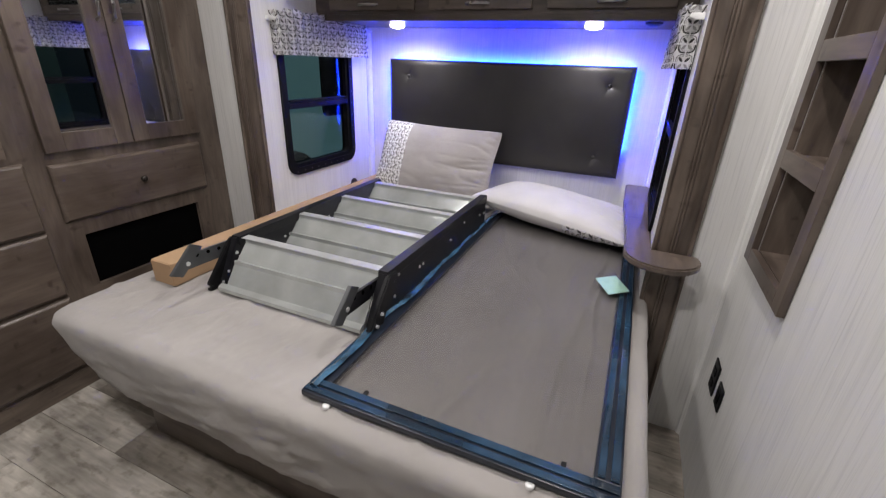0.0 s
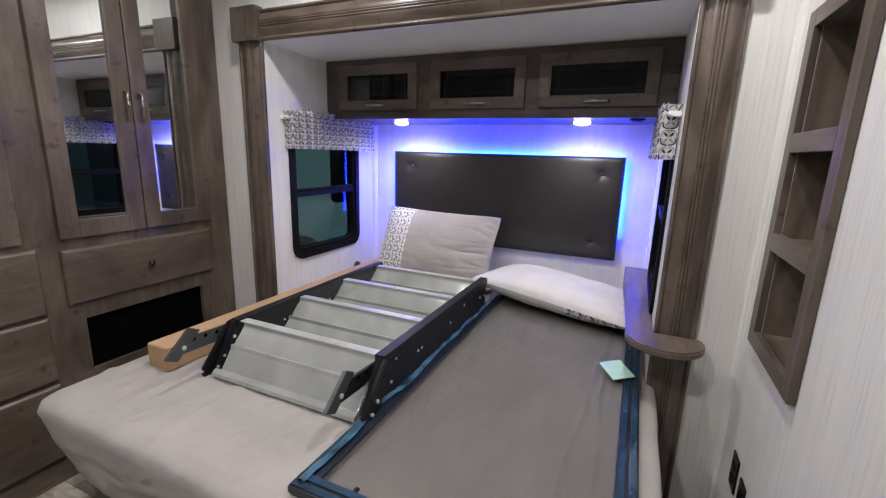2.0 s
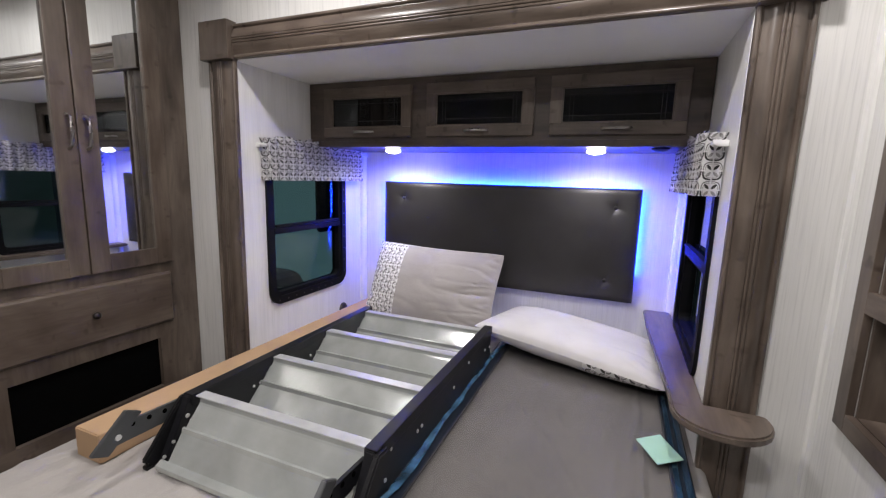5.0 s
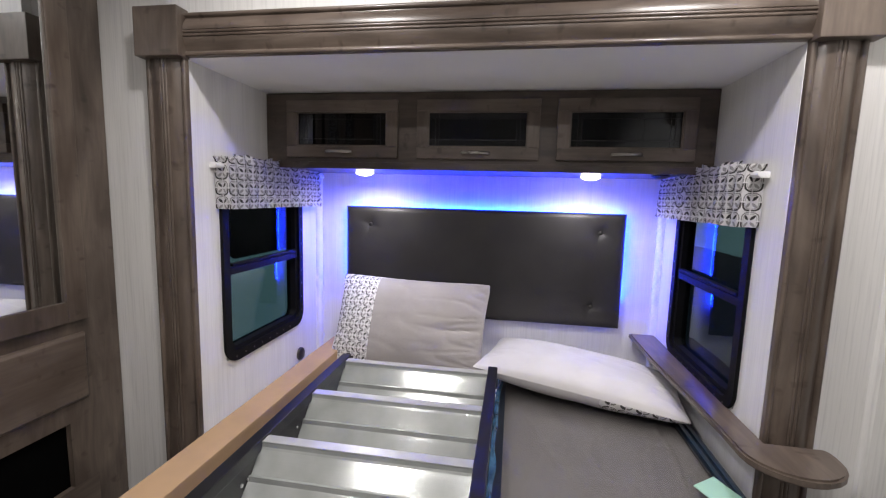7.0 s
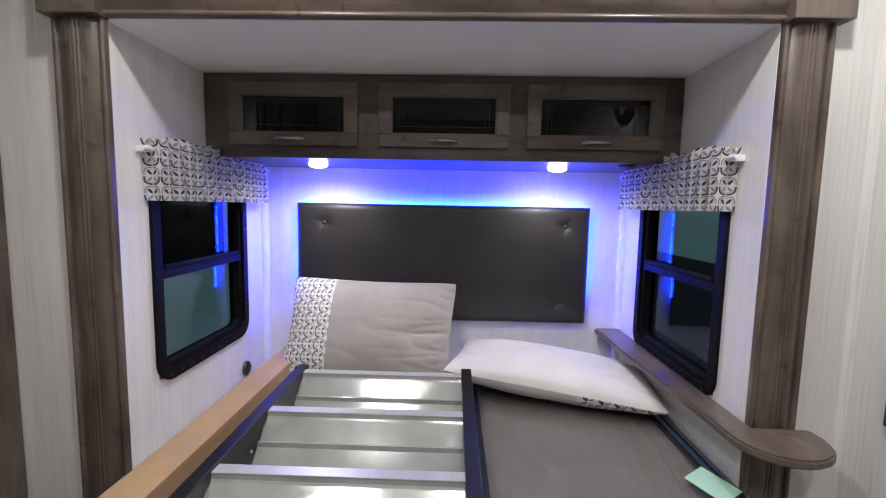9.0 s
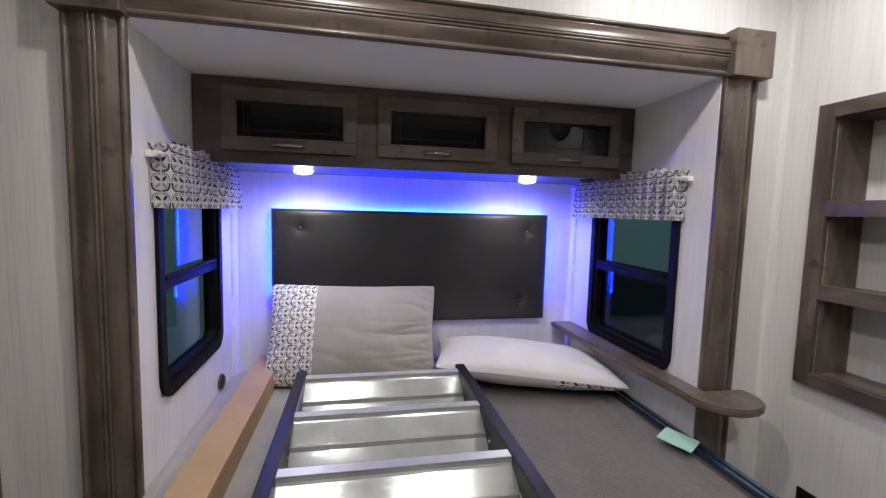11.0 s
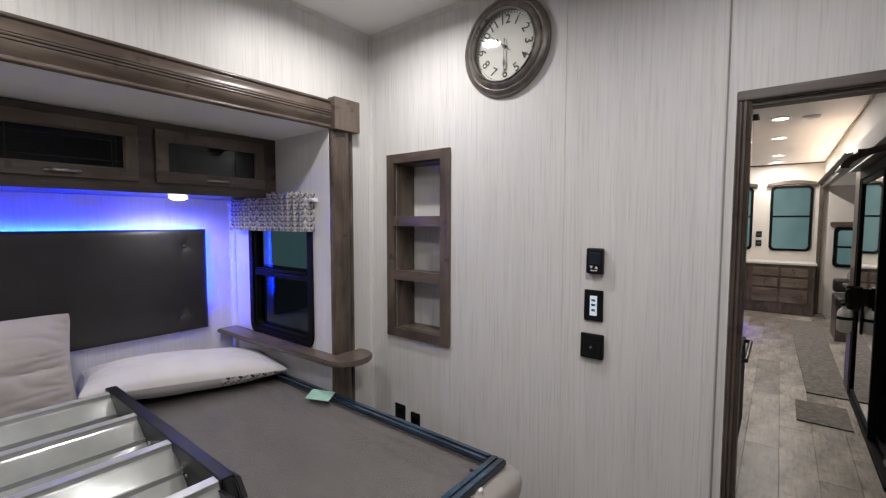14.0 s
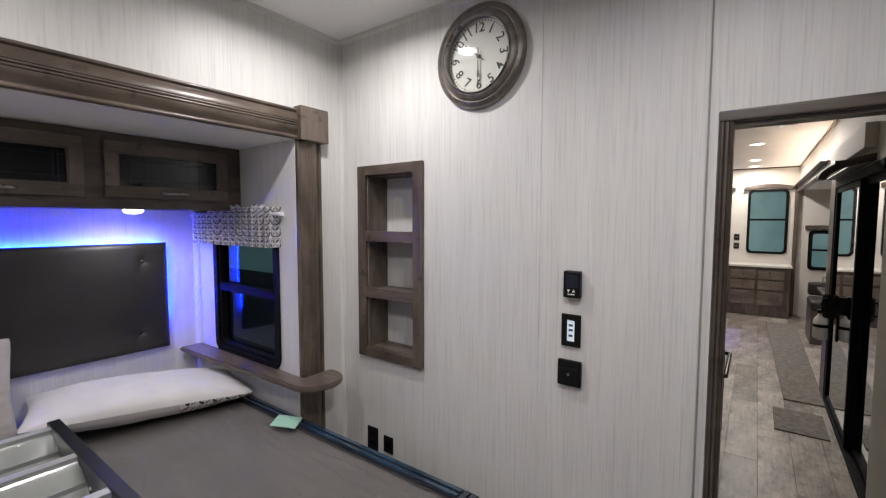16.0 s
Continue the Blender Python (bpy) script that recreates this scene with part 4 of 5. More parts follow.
for s, xa, xb in ((1, SX0, SX0 + 0.028), (-1, SX1 - 0.028, SX1)):
    r = part("side_rail", rail(xa, xb), black_steel, steps)
    x0, x1 = (xa - 0.004, xb + 0.006) if s > 0 else (xa - 0.006, xb + 0.004)
    part("rail_cap", box(x0, x1, -0.595, 0.419, RT - 0.03, RT + 0.005, 0.003), black_steel, r)
    xo = xa if s > 0 else xb
    e = -1 if s > 0 else 1
    # slanted foot block
    prof = [(-0.602, 0.764), (-0.552, 0.760), (-0.652, 0.601), (-0.712, 0.601), (-0.728, 0.622)]
    bm = extrude(prof, (xo - e * 0.002, 0, 0), (e * 0.018, 0, 0), (0, 1, 0), (0, 0, 1))
    bmesh.ops.bevel(bm, geom=bm.edges[:], offset=0.004, segments=2, affect="EDGES")
    ft = part("foot", bm, black_plastic, steps, "black slanted foot")
    part("rubber_pad", box(min(xo, xo + e * 0.02), max(xo, xo + e * 0.02), -0.722, -0.655, BZ + 0.001, BZ + 0.012, 0.003), black_plastic, ft)
    # adjustable arm and its tip
    # both leg bars sit on the same hand of their rails
    xi, f = (xo - 0.021, -1) if s > 0 else (xa - 0.002, -1)
    ya = -0.46 if s > 0 else -0.56
    prof = [(ya, 0.690), (ya, 0.740), (-0.755, 0.752), (-0.785, 0.700)]
    arm = part("arm", extrude(prof, (xi, 0, 0), (f * 0.010, 0, 0), (0, 1, 0), (0, 0, 1)), black_steel if s < 0 else grey_steel, steps, "pivoting leg bar")
    prof = [(-0.748, 0.786), (-0.708, 0.764), (-0.800, 0.680), (-0.842, 0.702)]
    bm = extrude(prof, (xi + f * 0.012, 0, 0), (-f * 0.014, 0, 0), (0, 1, 0), (0, 0, 1))
    bmesh.ops.bevel(bm, geom=bm.edges[:], offset=0.002, segments=2, affect="EDGES")
    part("arm_tip", bm, grey_steel, steps, "grey angled end plate")
    # Black discs on the bar paint the shade of its drilled holes.
    for k in range(4):
        yy = -0.60 - 0.045 * k
        part("hole_shade_disc", cyl((xi + f * 0.0005, yy, 0.728 + 0.004 * k), (xi - f * 0.0012, yy, 0.728 + 0.004 * k), 0.007, 10), shade_black, arm)
    part("bolt", cyl((xi - f * 0.001, -0.775, 0.722), (xi - f * 0.006, -0.775, 0.722), 0.008, 12, bevel=0.001), zinc, arm)
    for yy, zz in ((-0.66, 0.655), (-0.69, 0.625), (-0.55, 0.66), (-0.555, 0.72), (-0.52, 0.73), (-0.36, 0.69), (-0.33, 0.69), (-0.06, 0.69), (0.10, 0.72), (0.32, 0.69), (0.39, 0.68)):
        part("bolt", cyl((xo, yy, zz), (xo + e * (0.024 if yy < -0.6 else 0.004), yy, zz), 0.006, 10, bevel=0.001), zinc, r)
        if yy > -0.7:
            xn = xb if s > 0 else xa
            part("bolt", cyl((xn, yy, zz), (xn - e * 0.004, yy, zz), 0.005, 8), zinc, r)
for yy, zz in ((-0.578, 0.742), (-0.600, 0.690), (-0.612, 0.712), (-0.652, 0.630)):
    part("bolt", cyl((SX0 + 0.028, yy, zz), (SX0 + 0.033, yy, zz), 0.0065, 10, bevel=0.001), zinc, steps)
part("pull_strap", tube([(SX0 - 0.004, -0.45, 0.715), (SX0 - 0.030, -0.47, 0.720), (SX0 - 0.048, -0.52, 0.712), (SX0 - 0.052, -0.57, 0.695), (SX0 - 0.034, -0.61, 0.672), (SX0 - 0.003, -0.625, 0.655)], 0.006), black_plastic, steps, "", True)


def tread(y):
    """One slanting aluminium tread: a raised lip, a falling face, a crease and a shallow ledge behind."""
    foot = -0.122 if y < -0.5 else -0.152
    prof = [(0.030, 0.742), (0.030, 0.758), (-0.004, 0.760), (-0.006, 0.748), (-0.010, 0.742), (-0.058, 0.690), (-0.060, 0.698), (-0.068, 0.698), (-0.070, 0.684), (foot, 0.610),
            (foot + 0.003, 0.607), (-0.066, 0.680), (-0.056, 0.686), (-0.006, 0.738), (0.000, 0.754), (0.027, 0.753), (0.027, 0.742)]
    gap = 0.024 if y < -0.5 else 0.0
    return extrude([(y + a, b) for a, b in prof], (SX0 + 0.029 + gap, 0, 0), (SX1 - SX0 - 0.058 - gap, 0, 0), (0, 1, 0), (0, 0, 1))


for y in (0.355, 0.046, -0.263, -0.580):
    bm = tread(y)
    td = part("tread", bm, brushed, steps, "pale brushed aluminium tread")
    # Lip strip is rougher and less metallic than the tread face.
    part("lip", box(SX0 + 0.030, SX1 - 0.030, y - 0.005, y + 0.030, 0.7602, 0.7635, 0.001), lip_metal, td, "satin aluminium lip")
bm = extrude([(-0.716, 0.600), (-0.716, 0.614), (-0.698, 0.624), (-0.692, 0.618), (-0.700, 0.600)], (SX0 + 0.029, 0, 0), (SX1 - SX0 - 0.058, 0, 0), (0, 1, 0), (0, 0, 1))
part("tread_nose", bm, brushed, steps, "bright lower nosing")

# ---- cardboard carton along the bed's edge ----
carton = thing("cardboard_carton", (-1.78, 0.1, BZ), "long narrow brown cardboard carton lying on the bed", "carton")
CX0, CX1, CY0, CY1, CZ = -1.978, -1.868, -0.755, 0.90, 0.682
bm = box(CX0, CX1, CY0, CY1, BZ + 0.001, CZ, 0.004)
for v in bm.verts:
    v.co.x += 0.01 * (v.co.y - CY0) / (CY1 - CY0)
part("box_body", bm, cardboard, carton)
bm = box(CX0 + 0.004, CX1 - 0.004, CY0 - 0.003, CY0 + 0.001, BZ + 0.004, CZ - 0.003)
part("end_flap", bm, cardboard, carton)

# ---- screen door frame lying on the bed ----
scr = thing("screen_door", (-0.69, -0.1, BZ), "insect-screen door in a navy frame with blue protective film", "screen door")
QX0, QX1, QY0, QY1, QZ, QW = -1.066, -0.296, -1.006, 0.86, BZ + 0.007, 0.056


def bar(x0, x1, y0, y1, name):
    fr = part(name, box(x0, x1, y0, y1, QZ, QZ + 0.018, 0.003), navy_frame, scr)
    if x1 - x0 < y1 - y0:
        w = x1 - x0
        part("film", box(x0 + 0.12 * w, x0 + 0.40 * w, y0 + 0.004, y1 - 0.004, QZ + 0.018, QZ + 0.0225, 0.0015), blue_film, fr, "glossy blue protective film")
        if x0 > QX0:
            part("film", box(x0 + 0.58 * w, x0 + 0.90 * w, y0 + 0.004, y1 - 0.004, QZ + 0.018, QZ + 0.0235, 0.0015), blue_film, fr, "glossy blue protective film")
    else:
        w = y1 - y0
        part("film", box(x0 + 0.004, x1 - 0.004, y0 + 0.10 * w, y0 + 0.42 * w, QZ + 0.018, QZ + 0.0225, 0.0015), blue_film, fr, "glossy blue protective film")
        part("film", box(x0 + 0.004, x1 - 0.004, y0 + 0.56 * w, y0 + 0.90 * w, QZ + 0.018, QZ + 0.0235, 0.0015), blue_film, fr, "glossy blue protective film")
    return fr


bar(QX0, QX1, QY0, QY0 + QW, "frame_bar")
bar(QX0, QX1, QY1 - QW, QY1, "frame_bar")
bar(QX0, QX0 + 0.056, QY0 + QW, QY1 - QW, "frame_bar")
bar(QX1 - QW, QX1, QY0 + QW, QY1 - QW, "frame_bar")
# loose crumpled film along one bar
bm = bmesh.new()
rows = []
for i in range(90):
    y = QY0 + 0.02 + i * (QY1 - QY0 - 0.2) / 89
    row = []
    for j in range(7):
        f = j / 6
        k = noise.noise(Vector((y * 9, f * 2, 1)))
        x = QX0 + 0.012 - 0.026 * (0.5 + 0.8 * noise.noise(Vector((y * 4, 0, 5)))) + f * (0.036 + 0.02 * noise.noise(Vector((y * 5, 3, 2))))
        z = QZ + 0.026 + 0.010 * math.sin(f * 3.1) * (0.6 + k) + 0.006 * noise.noise(Vector((y * 30, f * 4, 8))) - 0.012 * (1 - f)
        row.append(bm.verts.new((x, y, z)))
    rows.append(row)
for a, b in zip(rows, rows[1:]):
    for j in range(6):
        bm.faces.new((a[j], a[j + 1], b[j + 1], b[j]))
part("loose_film", bm, blue_film_pale, scr, "crumpled loose blue film", True)
part("net", box(QX0 + 0.054, QX1 - QW + 0.002, QY0 + QW - 0.002, QY1 - QW + 0.002, QZ + 0.009, QZ + 0.0095), screen_net, scr, "dark fine insect net")
for x, y in ((-0.985, QY0 - 0.004), (-0.470, QY0 - 0.004)):
    part("roller_clip", lathe([(0.010, 0), (0.010, 0.006), (0.008, 0.008), (0.001, 0.008)], (x, y, QZ - 0.004), (0, 0, 1), 18), white_plastic, scr, "white plastic clip", True)
for x in (-0.92, -0.42):
    part("corner_tab", box(x, x + 0.012, QY0 + QW, QY0 + QW + 0.018, QZ + 0.008, QZ + 0.014, 0.002), black_plastic, scr)

# ---- mint card in a clear sleeve ----
packet = thing("mint_packet", (-0.385, -0.01, 0.62), "small mint green card in a clear plastic sleeve", "packet")
card = Matrix.Translation((-0.384, -0.034, 0.630)) @ Euler((radians(4), radians(-8), radians(29))).to_matrix().to_4x4()
bm = box(-0.041, 0.041, -0.072, 0.044, 0, 0.003, 0.001)
flat(card, bm)
part("card", bm, mint, packet)
bm = bmesh.new()
rows = []
for i in range(13):
    row = []
    for j in range(10):
        x, y = -0.047 + 0.094 * j / 9, -0.082 + 0.160 * i / 12
        row.append(bm.verts.new(card @ Vector((x, y, 0.006 + 0.003 * noise.noise(Vector((x * 50, y * 50, 1)))))))
    rows.append(row)
for a, b in zip(rows, rows[1:]):
    for j in range(9):
        bm.faces.new((a[j], a[j + 1], b[j + 1], b[j]))
part("sleeve", bm, clear_film, packet, "clear crinkled plastic sleeve", True)


# ---- pillows ----
def pillow(name, label, w, h, thick, m, band, cloth, seed, sag=0.0, under=None):
    """A stuffed cushion of w by h with a printed band between the two given fractions of its width."""
    ob = thing(name, m.translation, label, "pillow")
    N, M = 90, 64
    pieces = ((0.0, band[0], cloth, "cover", ""), (band[0], band[1], printed, "printed_band", "white band with black and grey leaf print"), (band[1], 1.0, cloth, "cover", ""))
    if under is not None:
        pieces = ((0.0, 1.0, cloth, "cover", ""), (0.0, under, cloth, "lower_cover", ""), (under, 1.0, printed, "printed_band", "white band with black and grey leaf print"))
    for lo, hi, mat, nm, lab in pieces:
        if hi - lo < 0.005:
            continue
        bm = bmesh.new()
        uvl = bm.loops.layers.uv.new("UVMap")
        n = max(6, round(N * (hi - lo)))
        for side in ((1, -1) if under is None else (1,) if nm == "cover" else (-1,)):
            vs = []
            for j in range(M + 1):
                row = []
                for i in range(n + 1):
                    a, b = 2 * (lo + (hi - lo) * i / n) - 1, 2 * j / M - 1
                    k = (max(0.0, 1 - abs(a) ** 2.6) * max(0.0, 1 - abs(b) ** 2.6)) ** 0.52
                    pinch = 1 - 0.055 * (1 - abs(a) ** 2) * abs(b) ** 1
                    pinch2 = 1 - 0.062 * (1 - abs(b) ** 2) * abs(a)
                    soft = 1 - 0.035 * (a * a * b * b) ** 3
                    x, y = a * w / 2 * pinch2 * soft, b * h / 2 * pinch * soft
                    z = side * thick / 2 * k
                    fold = noise.noise(Vector((x * 1.8 + seed, y * 4, side))) * 0.005 + noise.noise(Vector((x * 6, y * 18 + seed, side))) * 0.0018
                    crisp = ridge(x * 1.6 + seed, y * 6.0, side) * 0.003 + (ridge(x * 2.4, y * 11.0 + seed, side) * 0.014 + ridge(x * 3.0 + 5, y * 19.0 + seed, side) * 0.010) * max(0.0, a) ** 1.3 + ridge(x * 6.0, y * 14.0 + seed, side) * 0.005 * max(0.0, -a) ** 2
                    z += side * (fold - crisp) * (0.25 + k) * (k > 0.02)
                    z -= sag * (a * a) * 0.5
                    row.append((bm.verts.new(m @ Vector((x, y, z))), (x, y)))
                vs.append(row)
            for j in range(M):
                for i in range(n):
                    q = (vs[j][i], vs[j][i + 1], vs[j + 1][i + 1], vs[j + 1][i])
                    f = bm.faces.new([v for v, _ in q])
                    for lp, (_, uv) in zip(f.loops, q):
                        lp[uvl].uv = (uv[1], uv[0])
        bmesh.ops.remove_doubles(bm, verts=bm.verts[:], dist=0.0004)
        part(nm, bm, mat, ob, lab, True)
    return ob


def axes(origin, ax, ay):
    ax = Vector(ax).normalized()
    az = ax.cross(Vector(ay)).normalized()
    ay = az.cross(ax)
    return Matrix(((ax.x, ay.x, az.x, origin[0]), (ax.y, ay.y, az.y, origin[1]), (ax.z, ay.z, az.z, origin[2]), (0, 0, 0, 1)))


pillow("pillow", "taupe grey pillow with a leaf-print band leaning on the headboard", 0.815, 0.49, 0.19, axes((-1.513, 0.752, 0.818), (1, -0.06, -0.01), (0.03, 0.40, 0.91)), (0.0, 0.285), pillow_cloth, 3.0)
pillow("pillow", "pale grey pillow lying flat beside the ledge with a printed end", 0.875, 0.50, 0.172, axes((-0.692, 0.622, 0.692), (0.79, -0.187, -0.061), (0.32, 0.94, -0.05)), (0.0, 0.0), pale_cloth, 9.0, 0.0, 0.62)

# ---- wall clock ----
CC = Vector((0.0, -0.818, 2.166))
clock = thing("wall_clock", CC, "round antique pewter wall clock with a cream dial", "clock")
RO = 0.197
part("rim", lathe([(RO, 0.0), (RO + 0.002, 0.012), (RO - 0.006, 0.024), (RO - 0.020, 0.030), (RO - 0.026, 0.026), (RO - 0.034, 0.036), (RO - 0.046, 0.040), (RO - 0.054, 0.034), (RO - 0.057, 0.014), (RO - 0.057, 0.0)], CC + Vector((-0.001, 0, 0)), (-1, 0, 0), 72), pewter, clock, "", True)
part("bezel", lathe([(RO - 0.0572, 0.030), (RO - 0.0572, 0.0395), (RO - 0.0545, 0.0415), (RO - 0.0515, 0.0400), (RO - 0.0515, 0.036)], CC + Vector((-0.001, 0, 0)), (-1, 0, 0), 72, False), nickel, clock, "bright inner bezel", True)
part("dial", lathe([(RO - 0.0565, 0.0), (RO - 0.0565, 0.010), (0.001, 0.010)], CC + Vector((-0.001, 0, 0)), (-1, 0, 0), 64), clock_paper, clock, "cream dial")


def writing(text, size, m, mat, parent, name="numeral", shear=0.0):
    cu = bpy.data.curves.new(name, "FONT")
    cu.body, cu.size, cu.align_x, cu.align_y, cu.extrude, cu.shear = text, size, "CENTER", "CENTER", 0.0006, shear
    cu.offset = 0.0004
    tmp = bpy.data.objects.new(name, cu)
    scene.collection.objects.link(tmp)
    me = bpy.data.meshes.new_from_object(tmp.evaluated_get(bpy.context.evaluated_depsgraph_get()))
    bpy.data.objects.remove(tmp)
    me.transform(m)
    me.materials.clear()
    me.materials.append(mat)
    ob = new(name, me)
    ob.parent = parent
    if parent.name in PLACE:
        ob.matrix_parent_inverse = PLACE[parent.name].inverted()
    return ob


# the dial faces -x: its right hand is -y
FACE = lambda y, z, x: Matrix(((0, 0, -1, x), (-1, 0, 0, y), (0, 1, 0, z), (0, 0, 0, 1)))
for k in range(1, 13):
    a = radians(30 * k)
    r = 0.106
    spin = Matrix.Rotation((math.pi if 4 <= k <= 8 else 0.0) - a, 4, "Z")
    m = FACE(CC.y - r * math.sin(a), CC.z + r * math.cos(a), -0.0125) @ spin
    writing(str(k), 0.050, m, ink, clock)
for k in range(60):
    a = radians(6 * k)
    r = 0.132
    bm = cyl((-0.0110, CC.y - r * math.sin(a), CC.z + r * math.cos(a)), (-0.0122, CC.y - r * math.sin(a), CC.z + r * math.cos(a)), 0.0022 if k % 5 else 0.0032, 8)
    part("minute_mark", bm, ink, clock)


def clock_hand(angle, length, width, x, name):
    a = radians(angle)
    prof = [(-width * 0.4, -0.032), (width * 0.4, -0.032), (width * 0.5, length * 0.45), (width * 1.7, length * 0.62), (width * 0.5, length * 0.76), (0.0006, length), (-0.0006, length), (-width * 0.5, length * 0.76), (-width * 1.7, length * 0.62), (-width * 0.5, length * 0.45)]
    bm = bmesh.new()
    lo = [bm.verts.new((x, CC.y - (u * math.cos(a) + v * math.sin(a)), CC.z + (v * math.cos(a) - u * math.sin(a)))) for u, v in prof]
    hi = [bm.verts.new(v.co + Vector((-0.0015, 0, 0))) for v in lo]
    bm.faces.new(lo)
    bm.faces.new(hi)
    for i in range(len(lo)):
        bm.faces.new((lo[i], lo[(i + 1) % len(lo)], hi[(i + 1) % len(lo)], hi[i]))
    part(name, bm, ink, clock)


clock_hand(-50, 0.080, 0.0042, -0.0165, "hour_pointer")
clock_hand(180, 0.110, 0.0034, -0.0195, "minute_pointer")
part("hub", cyl((-0.012, CC.y, CC.z), (-0.023, CC.y, CC.z), 0.007, 16, bevel=0.001), ink, clock)
part("glass", lathe([(RO - 0.0575, 0.028), (RO - 0.09, 0.0288), (0.06, 0.0296), (0.001, 0.030)], CC + Vector((-0.001, 0, 0)), (-1, 0, 0), 64, False), tinted_glass("clock_glass", (0.99, 0.99, 0.985), 0.045), clock, "clear domed glass", True)

# ---- switches and outlets ----
remote = thing("wall_control", (0, -1.20, 1.31), "small black wall control with arrow keys", "control")
part("body", box(-0.026, -0.0005, -1.236, -1.176, 1.264, 1.358, 0.006), black_plastic, remote)
part("window", box(-0.0268, -0.0255, -1.229, -1.187, 1.300, 1.344, 0.001), navy_frame, remote, "dark display window")
for i, (yy, flip) in enumerate(((-1.196, -1), (-1.214, 1))):
    bm = extrude([(-0.006, -0.005 * flip), (0.006, -0.005 * flip), (0.0, 0.006 * flip)], (-0.0262, yy, 1.289), (-0.001, 0, 0), (0, 1, 0), (0, 0, 1))
    part("arrow_key", bm, white_plastic, remote, "white arrow mark")
part("text_bar", box(-0.0268, -0.0258, -1.217, -1.193, 1.275, 1.279), white_plastic, remote, "pale line of small lettering")
panel = thing("touch_switch", (0, -1.195, 1.145), "black switch plate with a small lit display", "switch")
part("plate", box(-0.009, -0.0005, -1.235, -1.166, 1.088, 1.203, 0.003), black_plastic, panel)
part("display", box(-0.0105, -0.0092, -1.214, -1.188, 1.108, 1.182, 0.001), screen_glow, panel, "pale blue lit display")
for zz in (1.165, 1.148, 1.128):
    part("symbol", box(-0.0112, -0.0106, -1.208, -1.194, zz - 0.004, zz + 0.004), blue_film_pale, panel, "dark blue symbol bar")
plate = thing("socket_plate", (0, -1.195, 0.995), "square black plate with a small centre knob", "switch")
part("plate", box(-0.016, -0.0005, -1.242, -1.157, 0.947, 1.040, 0.006), black_plastic, plate)
part("cover", box(-0.0205, -0.0165, -1.235, -1.164, 0.954, 1.012, 0.003), black_plastic, plate)
part("knob", cyl((-0.0205, -1.200, 0.992), (-0.027, -1.200, 0.992), 0.005, 14, bevel=0.001), nickel, plate, "", True)
for y0, y1, z0, z1 in ((-0.245, -0.175, 0.390, 0.505), (-0.345, -0.285, 0.405, 0.487)):
    out = thing("wall_outlet", (0, (y0 + y1) / 2, z0), "black wall outlet plate low beside the bed", "outlet", "outlets beside the bed")
    part("plate", box(-0.007, -0.0005, y0, y1, z0, z1, 0.003), black_plastic, out)
    for zz in (z0 + 0.035, z1 - 0.035):
        part("insert", box(-0.0095, -0.0072, (y0 + y1) / 2 - 0.017, (y0 + y1) / 2 + 0.017, zz - 0.013, zz + 0.013, 0.002), black_frame, out)
# cable inlet by the wall
inlet = thing("cable_plug", (-2.02, 0.45, 0.66), "small round brown cap on the slide wall", "cap")
part("body", lathe([(0.034, 0), (0.034, 0.008), (0.026, 0.016), (0.001, 0.017)], (XL + 0.001, 0.74, 0.618), (1, 0, 0), 24), dark_nickel, inlet, "", True)

# ---- the hall and living room beyond the doorway ----
HX, HY, HZ = 7.50, -2.24, 2.41
setting("hall_ceiling", box(0.05, 7.6, -4.1, 1.2, HZ, HZ + 0.06), white_ceiling, "white hall ceiling with a warm lit cove")
setting("hall_wall_east", box(HX, HX + 0.1, -4.1, 1.2, 0, HZ), cream_wall, "cream end wall of the living room")
setting("hall_wall_north", box(0.05, 1.15, -1.50, -1.42, 0, HZ), cream_wall, "cream hall wall")
setting("hall_wall_living", box(1.15, HX, 1.15, 1.2, 0, HZ), cream_wall, "cream living room wall")
setting("hall_wall_return", box(1.09, 1.15, -1.42, 1.15, 0, HZ), cream_wall, "cream return wall")
bm = box(0.05, 1.62, HY - 0.06, HY, 0, HZ)
box(1.62, 3.35, HY - 0.06, HY, 1.86, HZ, bm=bm)
box(3.35, 3.60, HY - 0.06, HY, 0, HZ, bm=bm)
box(3.60, HX, HY - 0.06, HY, 2.05, HZ, bm=bm)
setting("hall_wall_south", bm, cream_wall, "cream hall wall above closet and slide-out")
setting("hall_slide_back", box(3.4, 7.6, -3.35, -3.29, 0, 2.1), cream_wall, "pale back wall of the living slide-out")
setting("hall_slide_ceiling", box(3.4, 7.5, -3.29, HY - 0.06, 2.02, 2.06), white_ceiling, "white ceiling of the living slide-out")
setting("hall_slide_end", box(3.40, 3.46, -3.29, HY - 0.06, 0, 2.02), cream_wall, "pale side of the living slide-out")
setting("hall_slide_end", box(7.40, 7.498, -3.29, HY - 0.06, 0, 2.02), cream_wall, "pale side of the living slide-out")
setting("trim_hall_header", box(3.55, HX, HY, HY + 0.03, 1.99, 2.09, 0.004), wood_x, "stained wood header of the living slide-out")
setting("trim_hall_post", box(7.40, HX, HY + 0.0, HY + 0.05, 0.0, 2.06, 0.004), wood_z, "stained wood post")
setting("trim_hall_ceiling", box(0.05, HX, HY, HY + 0.014, HZ - 0.02, HZ, 0.002), wood_x, "thin dark strip under the ceiling")
setting("trim_hall_ceiling", box(HX - 0.014, HX, HY, 1.15, HZ - 0.02, HZ, 0.002), wood_y, "thin dark strip under the ceiling")
